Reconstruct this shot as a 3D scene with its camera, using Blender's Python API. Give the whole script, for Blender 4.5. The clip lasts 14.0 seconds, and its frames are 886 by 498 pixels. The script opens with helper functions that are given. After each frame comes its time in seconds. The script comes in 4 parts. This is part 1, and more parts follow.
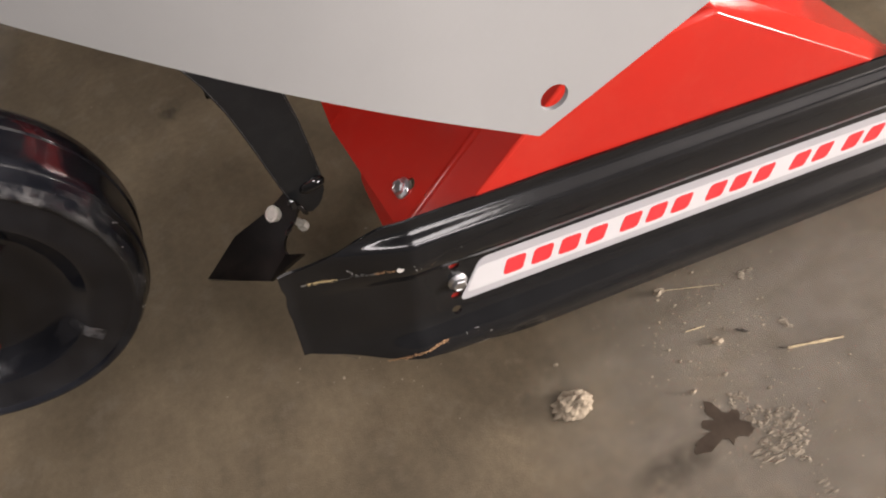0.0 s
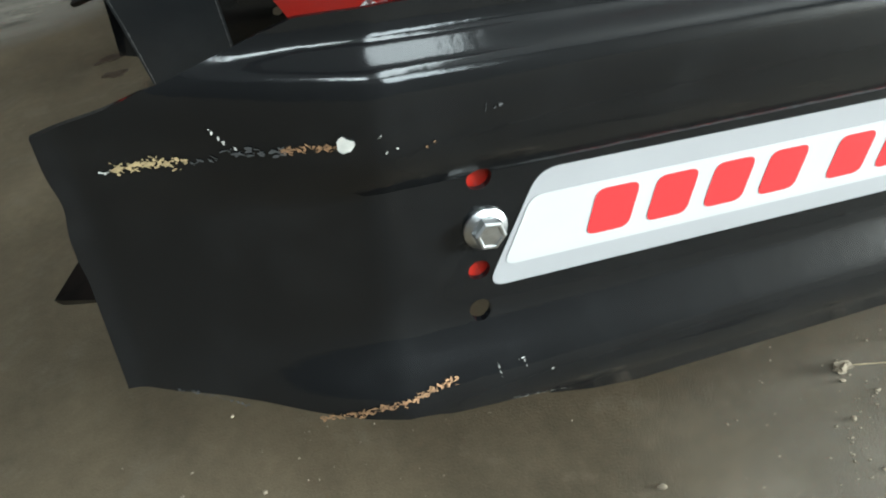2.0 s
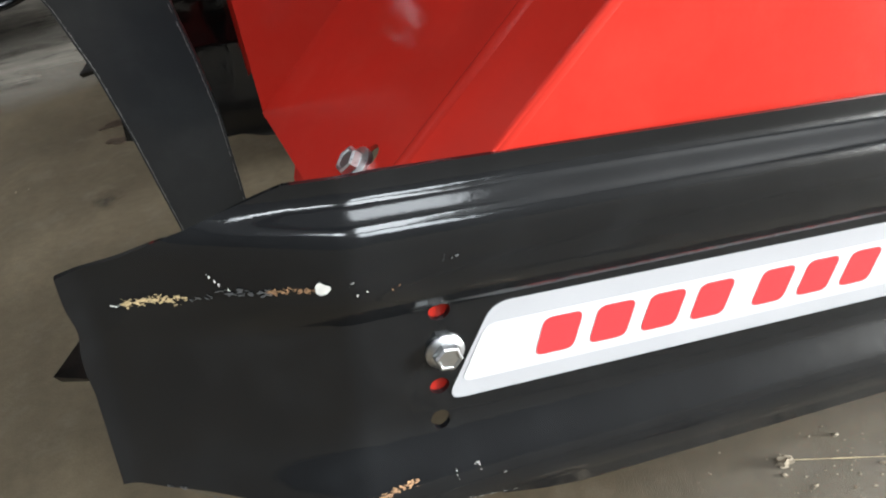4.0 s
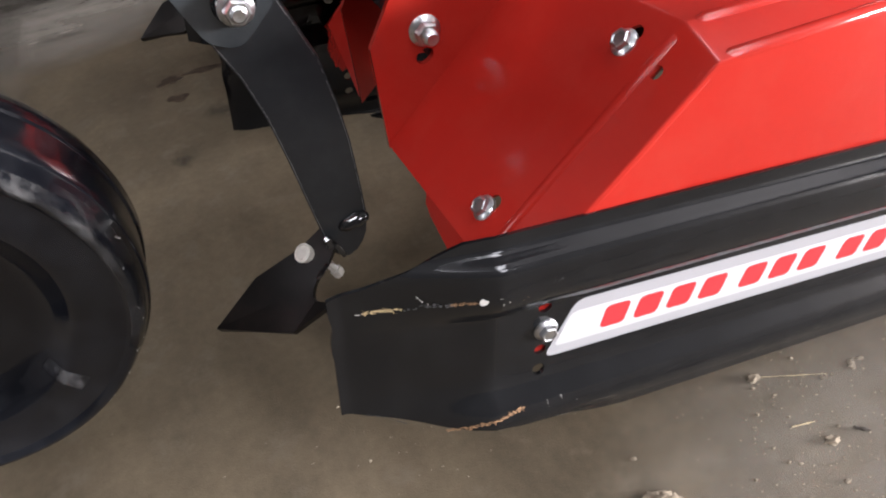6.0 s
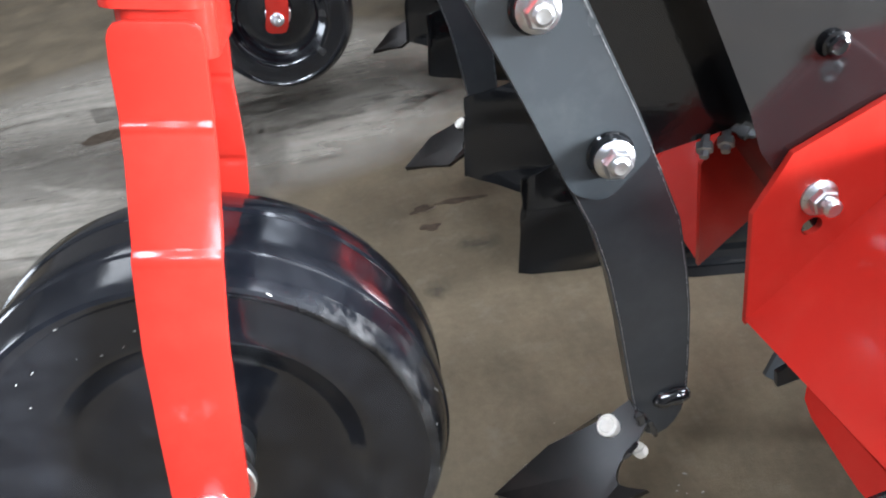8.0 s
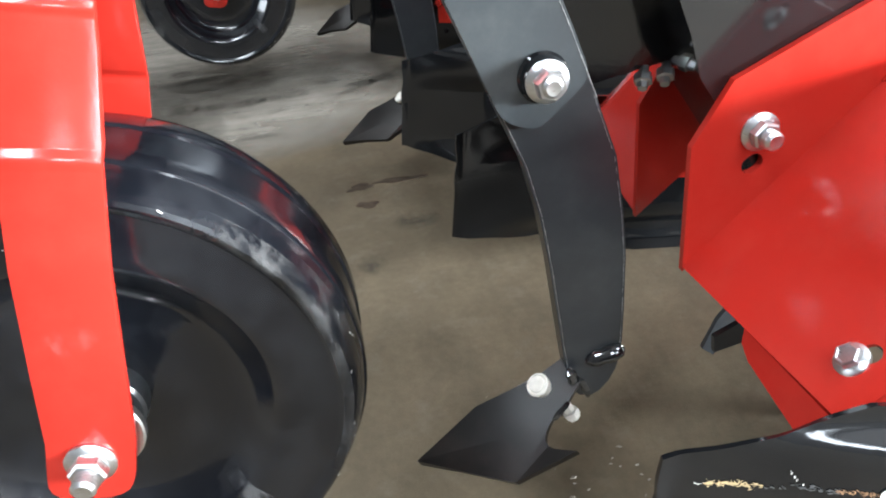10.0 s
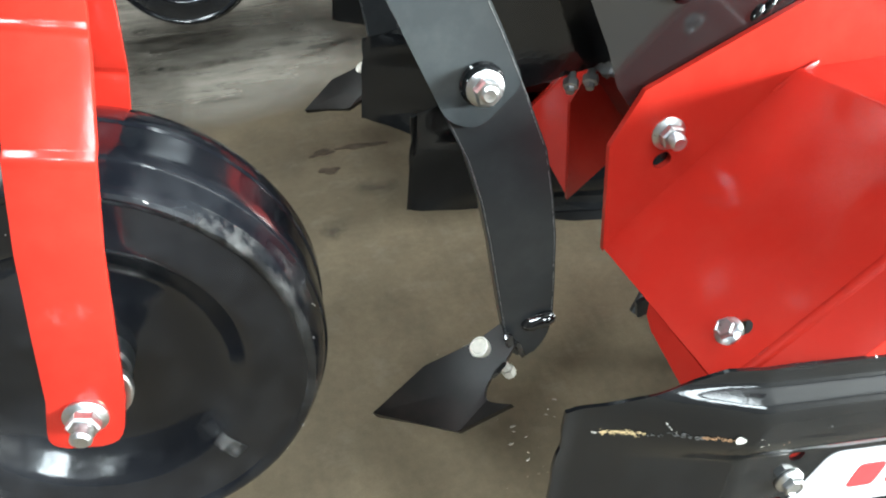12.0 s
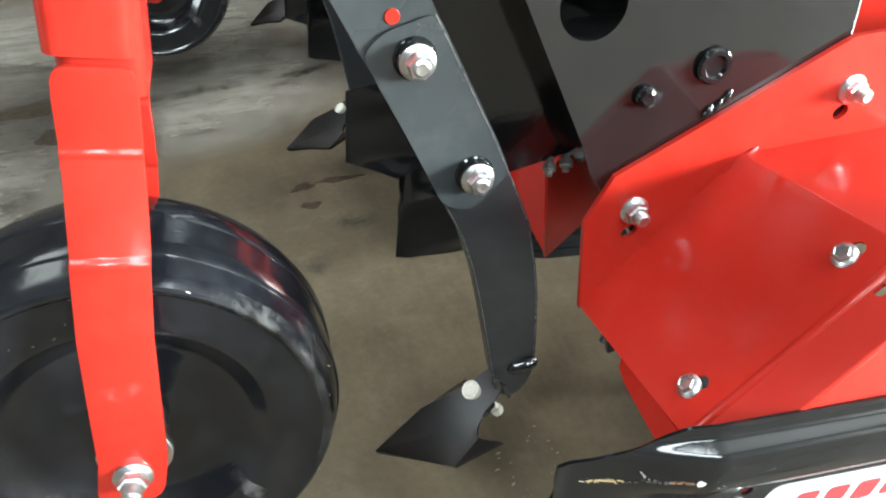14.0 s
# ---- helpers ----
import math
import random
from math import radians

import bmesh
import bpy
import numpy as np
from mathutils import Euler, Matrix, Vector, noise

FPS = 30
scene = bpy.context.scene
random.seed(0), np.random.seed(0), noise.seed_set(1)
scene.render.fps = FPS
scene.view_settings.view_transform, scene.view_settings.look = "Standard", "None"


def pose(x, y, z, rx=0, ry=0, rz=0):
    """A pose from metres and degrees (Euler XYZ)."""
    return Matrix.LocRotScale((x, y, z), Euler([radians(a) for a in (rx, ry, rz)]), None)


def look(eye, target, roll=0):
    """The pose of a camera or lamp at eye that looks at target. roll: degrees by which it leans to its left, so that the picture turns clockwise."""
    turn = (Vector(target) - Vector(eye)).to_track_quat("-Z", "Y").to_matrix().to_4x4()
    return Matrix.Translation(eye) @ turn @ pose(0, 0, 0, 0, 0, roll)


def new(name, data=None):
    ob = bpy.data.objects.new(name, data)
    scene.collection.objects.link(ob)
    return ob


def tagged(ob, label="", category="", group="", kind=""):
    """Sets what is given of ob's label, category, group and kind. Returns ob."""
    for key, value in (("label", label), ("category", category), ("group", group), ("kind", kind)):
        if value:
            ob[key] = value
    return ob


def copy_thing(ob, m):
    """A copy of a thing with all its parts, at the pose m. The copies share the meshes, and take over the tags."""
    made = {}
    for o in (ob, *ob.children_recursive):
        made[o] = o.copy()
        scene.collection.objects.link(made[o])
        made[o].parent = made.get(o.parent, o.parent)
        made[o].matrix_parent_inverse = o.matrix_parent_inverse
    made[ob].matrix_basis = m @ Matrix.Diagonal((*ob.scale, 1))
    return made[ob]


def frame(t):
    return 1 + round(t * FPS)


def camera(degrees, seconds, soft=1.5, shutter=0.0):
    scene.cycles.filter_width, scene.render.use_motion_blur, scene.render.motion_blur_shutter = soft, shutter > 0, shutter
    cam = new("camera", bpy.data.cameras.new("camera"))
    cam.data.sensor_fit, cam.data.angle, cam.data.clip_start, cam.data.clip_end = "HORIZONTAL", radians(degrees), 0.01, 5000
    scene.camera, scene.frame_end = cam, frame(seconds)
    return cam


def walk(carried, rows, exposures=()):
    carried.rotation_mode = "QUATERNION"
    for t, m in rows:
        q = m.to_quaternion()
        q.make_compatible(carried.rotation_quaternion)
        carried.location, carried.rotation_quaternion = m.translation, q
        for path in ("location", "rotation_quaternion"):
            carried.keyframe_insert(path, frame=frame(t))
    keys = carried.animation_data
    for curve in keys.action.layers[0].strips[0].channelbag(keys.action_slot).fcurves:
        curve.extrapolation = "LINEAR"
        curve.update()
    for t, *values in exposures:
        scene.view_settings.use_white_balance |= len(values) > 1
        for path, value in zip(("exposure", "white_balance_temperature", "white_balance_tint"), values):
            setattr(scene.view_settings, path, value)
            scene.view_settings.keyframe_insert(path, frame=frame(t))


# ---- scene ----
cam = camera(61.05, 14.0, 2.0)
PATH = [
    (0, (-0.0736, -0.3409, 0.7083), (0.1809, 0.8774, -0.8572), -14.86),
    (0.1, (-0.0712, -0.3408, 0.6753), (0.1681, 0.8904, -0.8825), -15.16),
    (0.2, (-0.0703, -0.3345, 0.6406), (0.1742, 0.9028, -0.9117), -14.95),
    (0.5, (-0.0559, -0.3215, 0.5708), (0.2045, 0.9899, -0.9166), -15.38),
    (1, (-0.0440, -0.2830, 0.4967), (0.2807, 1.1475, -0.8628), -14.12),
    (1.5, (-0.0507, -0.2384, 0.4360), (0.2742, 1.2161, -0.8977), -12.94),
    (2, (-0.0612, -0.1955, 0.3722), (0.3044, 1.3378, -0.8588), -10.58),
    (2.5, (-0.0736, -0.1770, 0.3512), (0.3329, 1.3939, -0.8180), -9.32),
    (3, (-0.0725, -0.1749, 0.3626), (0.3433, 1.4137, -0.7790), -8.42),
    (3.5, (-0.0660, -0.1889, 0.3702), (0.3558, 1.4105, -0.7541), -8.00),
    (3.7, (-0.0492, -0.1978, 0.3856), (0.3711, 1.4045, -0.7352), -8.07),
    (5.8, (-0.0958, -0.2937, 0.5985), (0.3314, 1.1016, -0.7691), -7.76),
    (6, (-0.1362, -0.2757, 0.5842), (0.2609, 1.1346, -0.7771), -8.33),
    (6.5, (-0.1979, -0.2391, 0.5771), (0.0252, 1.2463, -0.7435), -10.30),
    (7, (-0.2313, -0.2196, 0.5694), (-0.1725, 1.3526, -0.6654), -12.19),
    (7.5, (-0.2369, -0.1961, 0.5788), (-0.1945, 1.4508, -0.5550), -10.82),
    (7.7, (-0.2392, -0.1854, 0.5801), (-0.1899, 1.4912, -0.5091), -10.25),
    (9.8, (-0.2303, -0.1672, 0.5357), (-0.0339, 1.5792, -0.4190), -6.40),
    (10, (-0.2281, -0.1721, 0.5181), (-0.0196, 1.5287, -0.5132), -5.94),
    (10.5, (-0.2279, -0.1821, 0.5040), (-0.0112, 1.4573, -0.6209), -5.72),
    (11, (-0.2259, -0.2001, 0.5320), (0.0266, 1.4158, -0.6192), -4.47),
    (11.5, (-0.2269, -0.2067, 0.5517), (0.0367, 1.4075, -0.5992), -4.18),
    (12, (-0.2236, -0.2181, 0.5688), (0.0599, 1.3965, -0.5770), -3.84),
    (12.5, (-0.2231, -0.2205, 0.5823), (0.0795, 1.3926, -0.5606), -3.61),
    (13, (-0.2302, -0.2266, 0.6005), (0.1227, 1.3643, -0.5589), -3.41),
    (13.5, (-0.2491, -0.2354, 0.6253), (0.1264, 1.3462, -0.5398), -3.50),
    (14, (-0.2528, -0.2397, 0.6574), (0.1306, 1.3411, -0.5062), -3.16),
]
EXPOSURES = [(0.0, 0.85, 7000, 19), (1.0, 0.95, 6400, 12), (2.0, 1.1, 5900, -4), (2.5, 1.16, 5850, -7), (3.0, 1.22, 6000, 3), (3.7, 1.38, 6100, 4), (5.8, 1.15, 6200, 16), (6.5, 1.3, 6600, 17), (7.0, 1.65, 6000, 15), (7.5, 2.1, 5700, 11), (9.8, 2.28, 5850, 6), (12.0, 2.17, 5950, -1), (14.0, 2.07, 6000, -1)]
walk(cam, [(t, look(eye, target, roll)) for t, eye, target, roll in PATH], EXPOSURES)

# ---------------------------------------------------------------- world and light
SUN_ELEVATION, SUN_TURN = 38.0, 160.0
world = bpy.data.worlds.new("daylight")
scene.world = world
world.use_nodes = True
wn = world.node_tree.nodes
sky = wn.new("ShaderNodeTexSky")
sky.sky_type, sky.sun_disc = "NISHITA", False
sky.sun_elevation, sky.sun_rotation = radians(SUN_ELEVATION), radians(SUN_TURN)
wn["Background"].inputs["Strength"].default_value = 0.1
world.node_tree.links.new(sky.outputs[0], wn["Background"].inputs["Color"])


def area_lamp(name, eye, target, width, height, watts, colour):
    data = bpy.data.lights.new(name, "AREA")
    data.shape, data.size, data.size_y = "RECTANGLE", width, height
    data.energy, data.color = watts, colour
    ob = new(name, data)
    ob.matrix_world = look(eye, target)
    return ob


# daylight through a high window and roof lights, plus an added gate and fill lamps
# unseen gate, added on this side as the main light
area_lamp("added_gate_daylight", (8.75, -4.0, 1.1), (0.0, 0.0, 0.4), 3.6, 2.1, 1700, (1.0, 0.97, 0.93))
# fill for the hood's front plate, added without a known west window
area_lamp("window_daylight_and_fill", (-8.75, 0.6, 2.4), (0.0, 0.2, 0.3), 4.0, 2.2, 85, (1.0, 0.98, 0.95))
area_lamp("window_daylight_and_fill", (2.0, -5.85, 3.4), (2.0, 0.0, 3.4), 1.2, 1.6, 40, (0.94, 0.97, 1.0))
area_lamp("roof_daylight_and_fill", (1.7, -3.7, 4.5), (1.7, -3.7, 0.0), 1.0, 3.4, 84, (0.97, 0.98, 1.0))
area_lamp("roof_daylight_and_fill", (1.55, 0.0, 4.5), (1.55, 0.0, 0.0), 1.05, 1.7, 25, (0.97, 0.98, 1.0))
area_lamp("roof_daylight_and_fill", (-0.55, -4.9, 4.5), (-0.55, -4.9, 0.0), 1.1, 1.3, 46, (0.97, 0.98, 1.0))
# added fill from the front left for the floor by the share and the shield
area_lamp("roof_daylight_and_fill", (-2.2, -2.4, 4.5), (-2.2, -2.4, 0.0), 1.1, 1.3, 48, (0.97, 0.98, 1.0))
# added fill that brightens the floor at the back left
area_lamp("roof_daylight_and_fill", (-2.4, 3.0, 4.5), (-2.4, 3.0, 0.0), 1.4, 3.0, 15, (1.0, 0.98, 0.95))


# ---------------------------------------------------------------- materials
def material(name):
    m = bpy.data.materials.new(name)
    m.use_nodes = True
    nt = m.node_tree
    return m, nt, nt.nodes["Principled BSDF"]


def noise_node(nt, scale, detail=4.0, rough=0.55, coords="Object", stretch=None):
    tc = nt.nodes.new("ShaderNodeTexCoord")
    n = nt.nodes.new("ShaderNodeTexNoise")
    n.inputs["Scale"].default_value = scale
    n.inputs["Detail"].default_value = detail
    n.inputs["Roughness"].default_value = rough
    if stretch:
        mp = nt.nodes.new("ShaderNodeMapping")
        mp.inputs["Scale"].default_value = stretch
        nt.links.new(tc.outputs[coords], mp.inputs["Vector"])
        nt.links.new(mp.outputs["Vector"], n.inputs["Vector"])
    else:
        nt.links.new(tc.outputs[coords], n.inputs["Vector"])
    return n.outputs["Fac"]


def ramp(nt, fac, stops):
    r = nt.nodes.new("ShaderNodeValToRGB")
    while len(r.color_ramp.elements) < len(stops):
        r.color_ramp.elements.new(0.5)
    for e, (p, c) in zip(r.color_ramp.elements, stops):
        e.position, e.color = p, (*c, 1.0) if len(c) == 3 else c
    nt.links.new(fac, r.inputs["Fac"])
    return r.outputs["Color"]


def grey(v):
    return (v, v, v)


def mix(nt, fac, a, b, kind="MIX"):
    x = nt.nodes.new("ShaderNodeMix")
    x.data_type, x.blend_type = "RGBA", kind
    for sock, v in ((x.inputs["Factor"], fac), (x.inputs["A"], a), (x.inputs["B"], b)):
        if isinstance(v, (int, float)):
            sock.default_value = v
        elif isinstance(v, tuple):
            sock.default_value = (*v, 1.0)
        else:
            nt.links.new(v, sock)
    return x.outputs["Result"]


def bump(nt, bsdf, height, strength, distance):
    b = nt.nodes.new("ShaderNodeBump")
    b.inputs["Strength"].default_value, b.inputs["Distance"].default_value = strength, distance
    nt.links.new(height, b.inputs["Height"])
    nt.links.new(b.outputs["Normal"], bsdf.inputs["Normal"])


def paint(name, colour, worn, rough_low, rough_high, coat=0.3, peel=0.25, gloss=0.5, film=0.0):
    """Sprayed paint: slight colour drift, dusty patches that are less glossy, orange peel."""
    m, nt, p = material(name)
    big = noise_node(nt, 9.0, 5.0)
    fine = noise_node(nt, 160.0, 3.0)
    dust = ramp(nt, noise_node(nt, 28.0, 6.0, 0.65), [(0.45, grey(0.0)), (0.75, grey(1.0))])
    c = mix(nt, big, colour, tuple(min(1.0, v * 0.85) for v in colour))
    c = mix(nt, dust, c, worn)
    nt.links.new(c, p.inputs["Base Color"])
    r = ramp(nt, big, [(0.3, grey(rough_low)), (0.72, grey(rough_high))])
    if film:                                       # cloudy film of dust that dulls the gloss in patches
        haze = ramp(nt, noise_node(nt, 34.0, 7.0, 0.72), [(0.47, grey(0.0)), (0.60, grey(film))])
        r = mix(nt, 1.0, r, haze, "ADD")
    nt.links.new(r, p.inputs["Roughness"])
    p.inputs["Coat Weight"].default_value, p.inputs["Coat Roughness"].default_value = coat, 0.08
    p.inputs["Specular IOR Level"].default_value = gloss
    bump(nt, p, fine, peel, 0.0004)
    return m


RED = paint("red_paint", (0.39, 0.0190, 0.0118), (0.37, 0.024, 0.0155), 0.14, 0.22, 0.06, 0.25, 0.42)
BLACK = paint("black_paint", (0.0052, 0.0056, 0.0064), (0.0082, 0.0088, 0.0098), 0.08, 0.16, 0.06, 0.25, 0.45)
CASE = paint("case_paint", (0.009, 0.009, 0.0095), (0.012, 0.012, 0.0125), 0.04, 0.09, 0.45, 0.06, 0.6)
BLACK_WHEEL = paint("black_wheel_paint", (0.0052, 0.0060, 0.0085), (0.014, 0.0155, 0.019), 0.08, 0.16, 0.05, 0.25, 0.6, 0.12)
SHARE = paint("share_paint", (0.0066, 0.0056, 0.0052), (0.016, 0.0118, 0.010), 0.26, 0.42, 0.0, 0.25, 0.28)
SHANK = paint("shank_paint", (0.018, 0.0205, 0.0235), (0.028, 0.0305, 0.033), 0.26, 0.40, 0.2)
# shank paint made paler: stands in for the reflection on the upper plates
CLAMP_SHEEN = paint("clamp_sheen_paint", (0.031, 0.036, 0.040), (0.042, 0.048, 0.051), 0.20, 0.32, 0.3)
GREY_PAINT = paint("grey_paint", (0.26, 0.265, 0.265), (0.23, 0.235, 0.235), 0.45, 0.6, 0.0, 0.15)


def metal(name, colour, rough, scratch):
    m, nt, p = material(name)
    n = noise_node(nt, 240.0, 3.0, 0.6, "Object", (1, 1, scratch))
    nt.links.new(ramp(nt, n, [(0.3, tuple(v * 0.85 for v in colour)), (0.7, colour)]), p.inputs["Base Color"])
    nt.links.new(ramp(nt, n, [(0.3, grey(rough)), (0.7, grey(rough + 0.10))]), p.inputs["Roughness"])
    p.inputs["Metallic"].default_value = 1.0
    bump(nt, p, n, 0.02, 0.0003)
    return m


ZINC = metal("zinc_plated_steel", (0.66, 0.67, 0.68), 0.27, 4)



BARE_STEEL = metal("bare_worn_steel", (0.42, 0.42, 0.42), 0.5, 1)


def plain(name, colour, rough, variation=0.15, scale=60.0, bumps=0.15):
    m, nt, p = material(name)
    n = noise_node(nt, scale, 5.0, 0.6)
    nt.links.new(ramp(nt, n, [(0.3, tuple(v * (1 - variation) for v in colour)), (0.7, tuple(min(1, v * (1 + variation)) for v in colour))]), p.inputs["Base Color"])
    p.inputs["Roughness"].default_value = rough
    bump(nt, p, n, bumps, 0.001)
    return m


DECAL_WHITE = plain("decal_white", (0.44, 0.44, 0.45), 0.32, 0.03, 20.0, 0.02)
DECAL_GREY = plain("decal_grey", (0.295, 0.295, 0.31), 0.32, 0.03, 20.0, 0.02)
DECAL_RED = plain("decal_red", (0.62, 0.03, 0.035), 0.32, 0.05, 20.0, 0.02)
DULL_STEEL = plain("dull_zinc_coating", (0.62, 0.59, 0.53), 0.5, 0.12, 220.0, 0.1)
BARE_PRIMER = plain("bare_primer", (0.60, 0.585, 0.55), 0.6, 0.15, 400.0)
RUST = plain("rust", (0.26, 0.145, 0.072), 0.75, 0.45, 500.0, 0.4)
OCHRE = plain("ochre_primer", (0.42, 0.32, 0.17), 0.7, 0.4, 500.0, 0.4)
SCUFF = plain("grey_scuff", (0.055, 0.056, 0.058), 0.65, 0.35, 300.0)
SOIL = plain("dry_soil", (0.20, 0.165, 0.118), 0.95, 0.25, 90.0, 0.8)
DIRT = plain("dried_mud", (0.185, 0.156, 0.115), 0.9, 0.18, 120.0, 0.6)
STRAW = plain("straw", (0.45, 0.36, 0.22), 0.8, 0.2, 200.0)
TWIG = plain("dark_twig", (0.06, 0.05, 0.04), 0.85, 0.3, 200.0)
PLASTER = plain("hall_plaster", (0.09, 0.085, 0.08), 0.9, 0.15, 1.5)
ROOF_SHEET = plain("roof_sheet", (0.16, 0.16, 0.165), 0.6, 0.12, 2.0)

m, nt, p = material("oily_wet_stain")
p.inputs["Base Color"].default_value = (0.035, 0.026, 0.018, 1)
nt.links.new(ramp(nt, noise_node(nt, 60.0), [(0.35, grey(0.50)), (0.7, grey(0.75))]), p.inputs["Roughness"])
nt.links.new(ramp(nt, noise_node(nt, 45.0, 5.0), [(0.3, (0.030, 0.020, 0.012)), (0.7, (0.060, 0.043, 0.029))]), p.inputs["Base Color"])
p.inputs["Specular IOR Level"].default_value = 0.25
WET = m


def concrete():
    """Trowelled concrete: broad cloudy tone, smeared dust, faint darker blots, fine grit and hairline scratches."""
    m, nt, p = material("worn_concrete")
    broad = noise_node(nt, 1.1, 5.0, 0.55)
    mid = noise_node(nt, 6.0, 6.0, 0.55)
    smear = noise_node(nt, 14.0, 7.0, 0.6, "Object", (1.0, 0.45, 1.0))
    fine = noise_node(nt, 90.0, 6.0, 0.65)
    grit = noise_node(nt, 600.0, 2.0, 0.6)
    c = ramp(nt, broad, [(0.30, (0.086, 0.067, 0.040)), (0.70, (0.117, 0.092, 0.059))])
    c = mix(nt, 0.60, c, ramp(nt, mid, [(0.30, grey(0.32)), (0.70, grey(0.68))]), "OVERLAY")
    c = mix(nt, 0.55, c, ramp(nt, smear, [(0.32, grey(0.30)), (0.70, grey(0.70))]), "OVERLAY")
    c = mix(nt, 0.28, c, ramp(nt, fine, [(0.28, grey(0.25)), (0.72, grey(0.75))]), "OVERLAY")
    c = mix(nt, 0.16, c, ramp(nt, grit, [(0.25, grey(0.25)), (0.8, grey(0.75))]), "OVERLAY")
    dust = ramp(nt, noise_node(nt, 22.0, 8.0, 0.7), [(0.54, grey(0.0)), (0.68, grey(0.50))])
    c = mix(nt, dust, c, (0.136, 0.113, 0.080))
    blot = ramp(nt, noise_node(nt, 4.3, 7.0, 0.68), [(0.60, grey(0.0)), (0.75, grey(0.45))])
    c = mix(nt, blot, c, (0.075, 0.060, 0.043))
    nt.links.new(c, p.inputs["Base Color"])
    nt.links.new(ramp(nt, mid, [(0.3, grey(0.55)), (0.7, grey(0.80))]), p.inputs["Roughness"])
    p.inputs["Specular IOR Level"].default_value = 0.35
    h = mix(nt, 0.35, mix(nt, 0.5, smear, fine), grit)
    bump(nt, p, h, 0.30, 0.003)
    return m


CONCRETE = concrete()


def smudge_material():
    """Thin grime that fades out unevenly towards its rim."""
    m, nt, p = material("floor_grime")
    p.inputs["Base Color"].default_value = (0.060, 0.050, 0.036, 1)
    p.inputs["Roughness"].default_value = 0.8
    tc = nt.nodes.new("ShaderNodeTexCoord")
    mp = nt.nodes.new("ShaderNodeMapping")
    mp.inputs["Location"].default_value, mp.inputs["Scale"].default_value = (-1, -1, 0), (2, 2, 0)
    g = nt.nodes.new("ShaderNodeTexGradient")
    g.gradient_type = "SPHERICAL"
    nt.links.new(tc.outputs["Generated"], mp.inputs["Vector"])
    nt.links.new(mp.outputs["Vector"], g.inputs["Vector"])
    f = mix(nt, 1.0, ramp(nt, g.outputs["Fac"], [(0.0, grey(0.0)), (0.7, grey(1.0))]), ramp(nt, noise_node(nt, 40.0, 6.0, 0.6), [(0.34, grey(0.0)), (0.66, grey(0.33))]), "MULTIPLY")
    nt.links.new(f, p.inputs["Alpha"])
    return m


GRIME = smudge_material()


def scuff_material(name, low, high, cover):
    """Grey rubbed paint, streaky, thinning out towards its rim."""
    m, nt, p = material(name)
    nt.links.new(ramp(nt, noise_node(nt, 130.0, 4.0), [(0.3, grey(low)), (0.7, grey(high))]), p.inputs["Base Color"])
    p.inputs["Roughness"].default_value = 0.6
    tc = nt.nodes.new("ShaderNodeTexCoord")
    mp = nt.nodes.new("ShaderNodeMapping")
    mp.inputs["Location"].default_value, mp.inputs["Scale"].default_value = (-1, 0, -1), (2, 0, 2)
    g = nt.nodes.new("ShaderNodeTexGradient")
    g.gradient_type = "SPHERICAL"
    nt.links.new(tc.outputs["Generated"], mp.inputs["Vector"])
    nt.links.new(mp.outputs["Vector"], g.inputs["Vector"])
    f = mix(nt, 1.0, ramp(nt, g.outputs["Fac"], [(0.0, grey(0.0)), (0.45, grey(1.0))]), ramp(nt, noise_node(nt, 95.0, 7.0, 0.72, "Object", (1.0, 1.0, 0.5)), [(0.46, grey(0.0)), (0.64, grey(cover))]), "MULTIPLY")
    nt.links.new(f, p.inputs["Alpha"])
    return m


SCRAPED = scuff_material("scraped_scuff", 0.16, 0.34, 0.7)
RUBBED = scuff_material("rubbed_scuff", 0.04, 0.15, 0.6)
SMEAR = scuff_material("pale_smear", 0.40, 0.60, 0.06)


def pale_patch_material(name, cover):
    """Pale streaky floor patch, for cement dust and for painted brightness, thinning towards its rim."""
    m, nt, p = material(name)
    nt.links.new(ramp(nt, noise_node(nt, 30.0, 6.0, 0.65), [(0.3, (0.23, 0.205, 0.165)), (0.7, (0.34, 0.31, 0.265))]), p.inputs["Base Color"])
    p.inputs["Roughness"].default_value = 0.85
    tc = nt.nodes.new("ShaderNodeTexCoord")
    mp = nt.nodes.new("ShaderNodeMapping")
    mp.inputs["Location"].default_value, mp.inputs["Scale"].default_value = (-1, -1, 0), (2, 2, 0)
    g = nt.nodes.new("ShaderNodeTexGradient")
    g.gradient_type = "SPHERICAL"
    nt.links.new(tc.outputs["Generated"], mp.inputs["Vector"])
    nt.links.new(mp.outputs["Vector"], g.inputs["Vector"])
    streak = ramp(nt, noise_node(nt, 9.0, 8.0, 0.7, "Object", (0.55, 2.6, 1.0)), [(0.22, grey(0.30)), (0.60, grey(0.92))])
    streak = mix(nt, 1.0, streak, grey(cover), "MULTIPLY")
    nt.links.new(mix(nt, 1.0, ramp(nt, g.outputs["Fac"], [(0.0, grey(0.0)), (0.55, grey(1.0))]), streak, "MULTIPLY"), p.inputs["Alpha"])
    return m


# cement streaks of the back floor, with its extra brightness painted in
CEMENT_AND_LIGHT = pale_patch_material("pale_cement_and_light", 1.0)
# thin pale cover that lightens the front-right floor in place of light
PAINTED_LIGHT = pale_patch_material("painted_floor_light", 0.26)
CEMENT_FLAKE = plain("cement_flake", (0.18, 0.16, 0.135), 0.85, 0.2, 90.0)


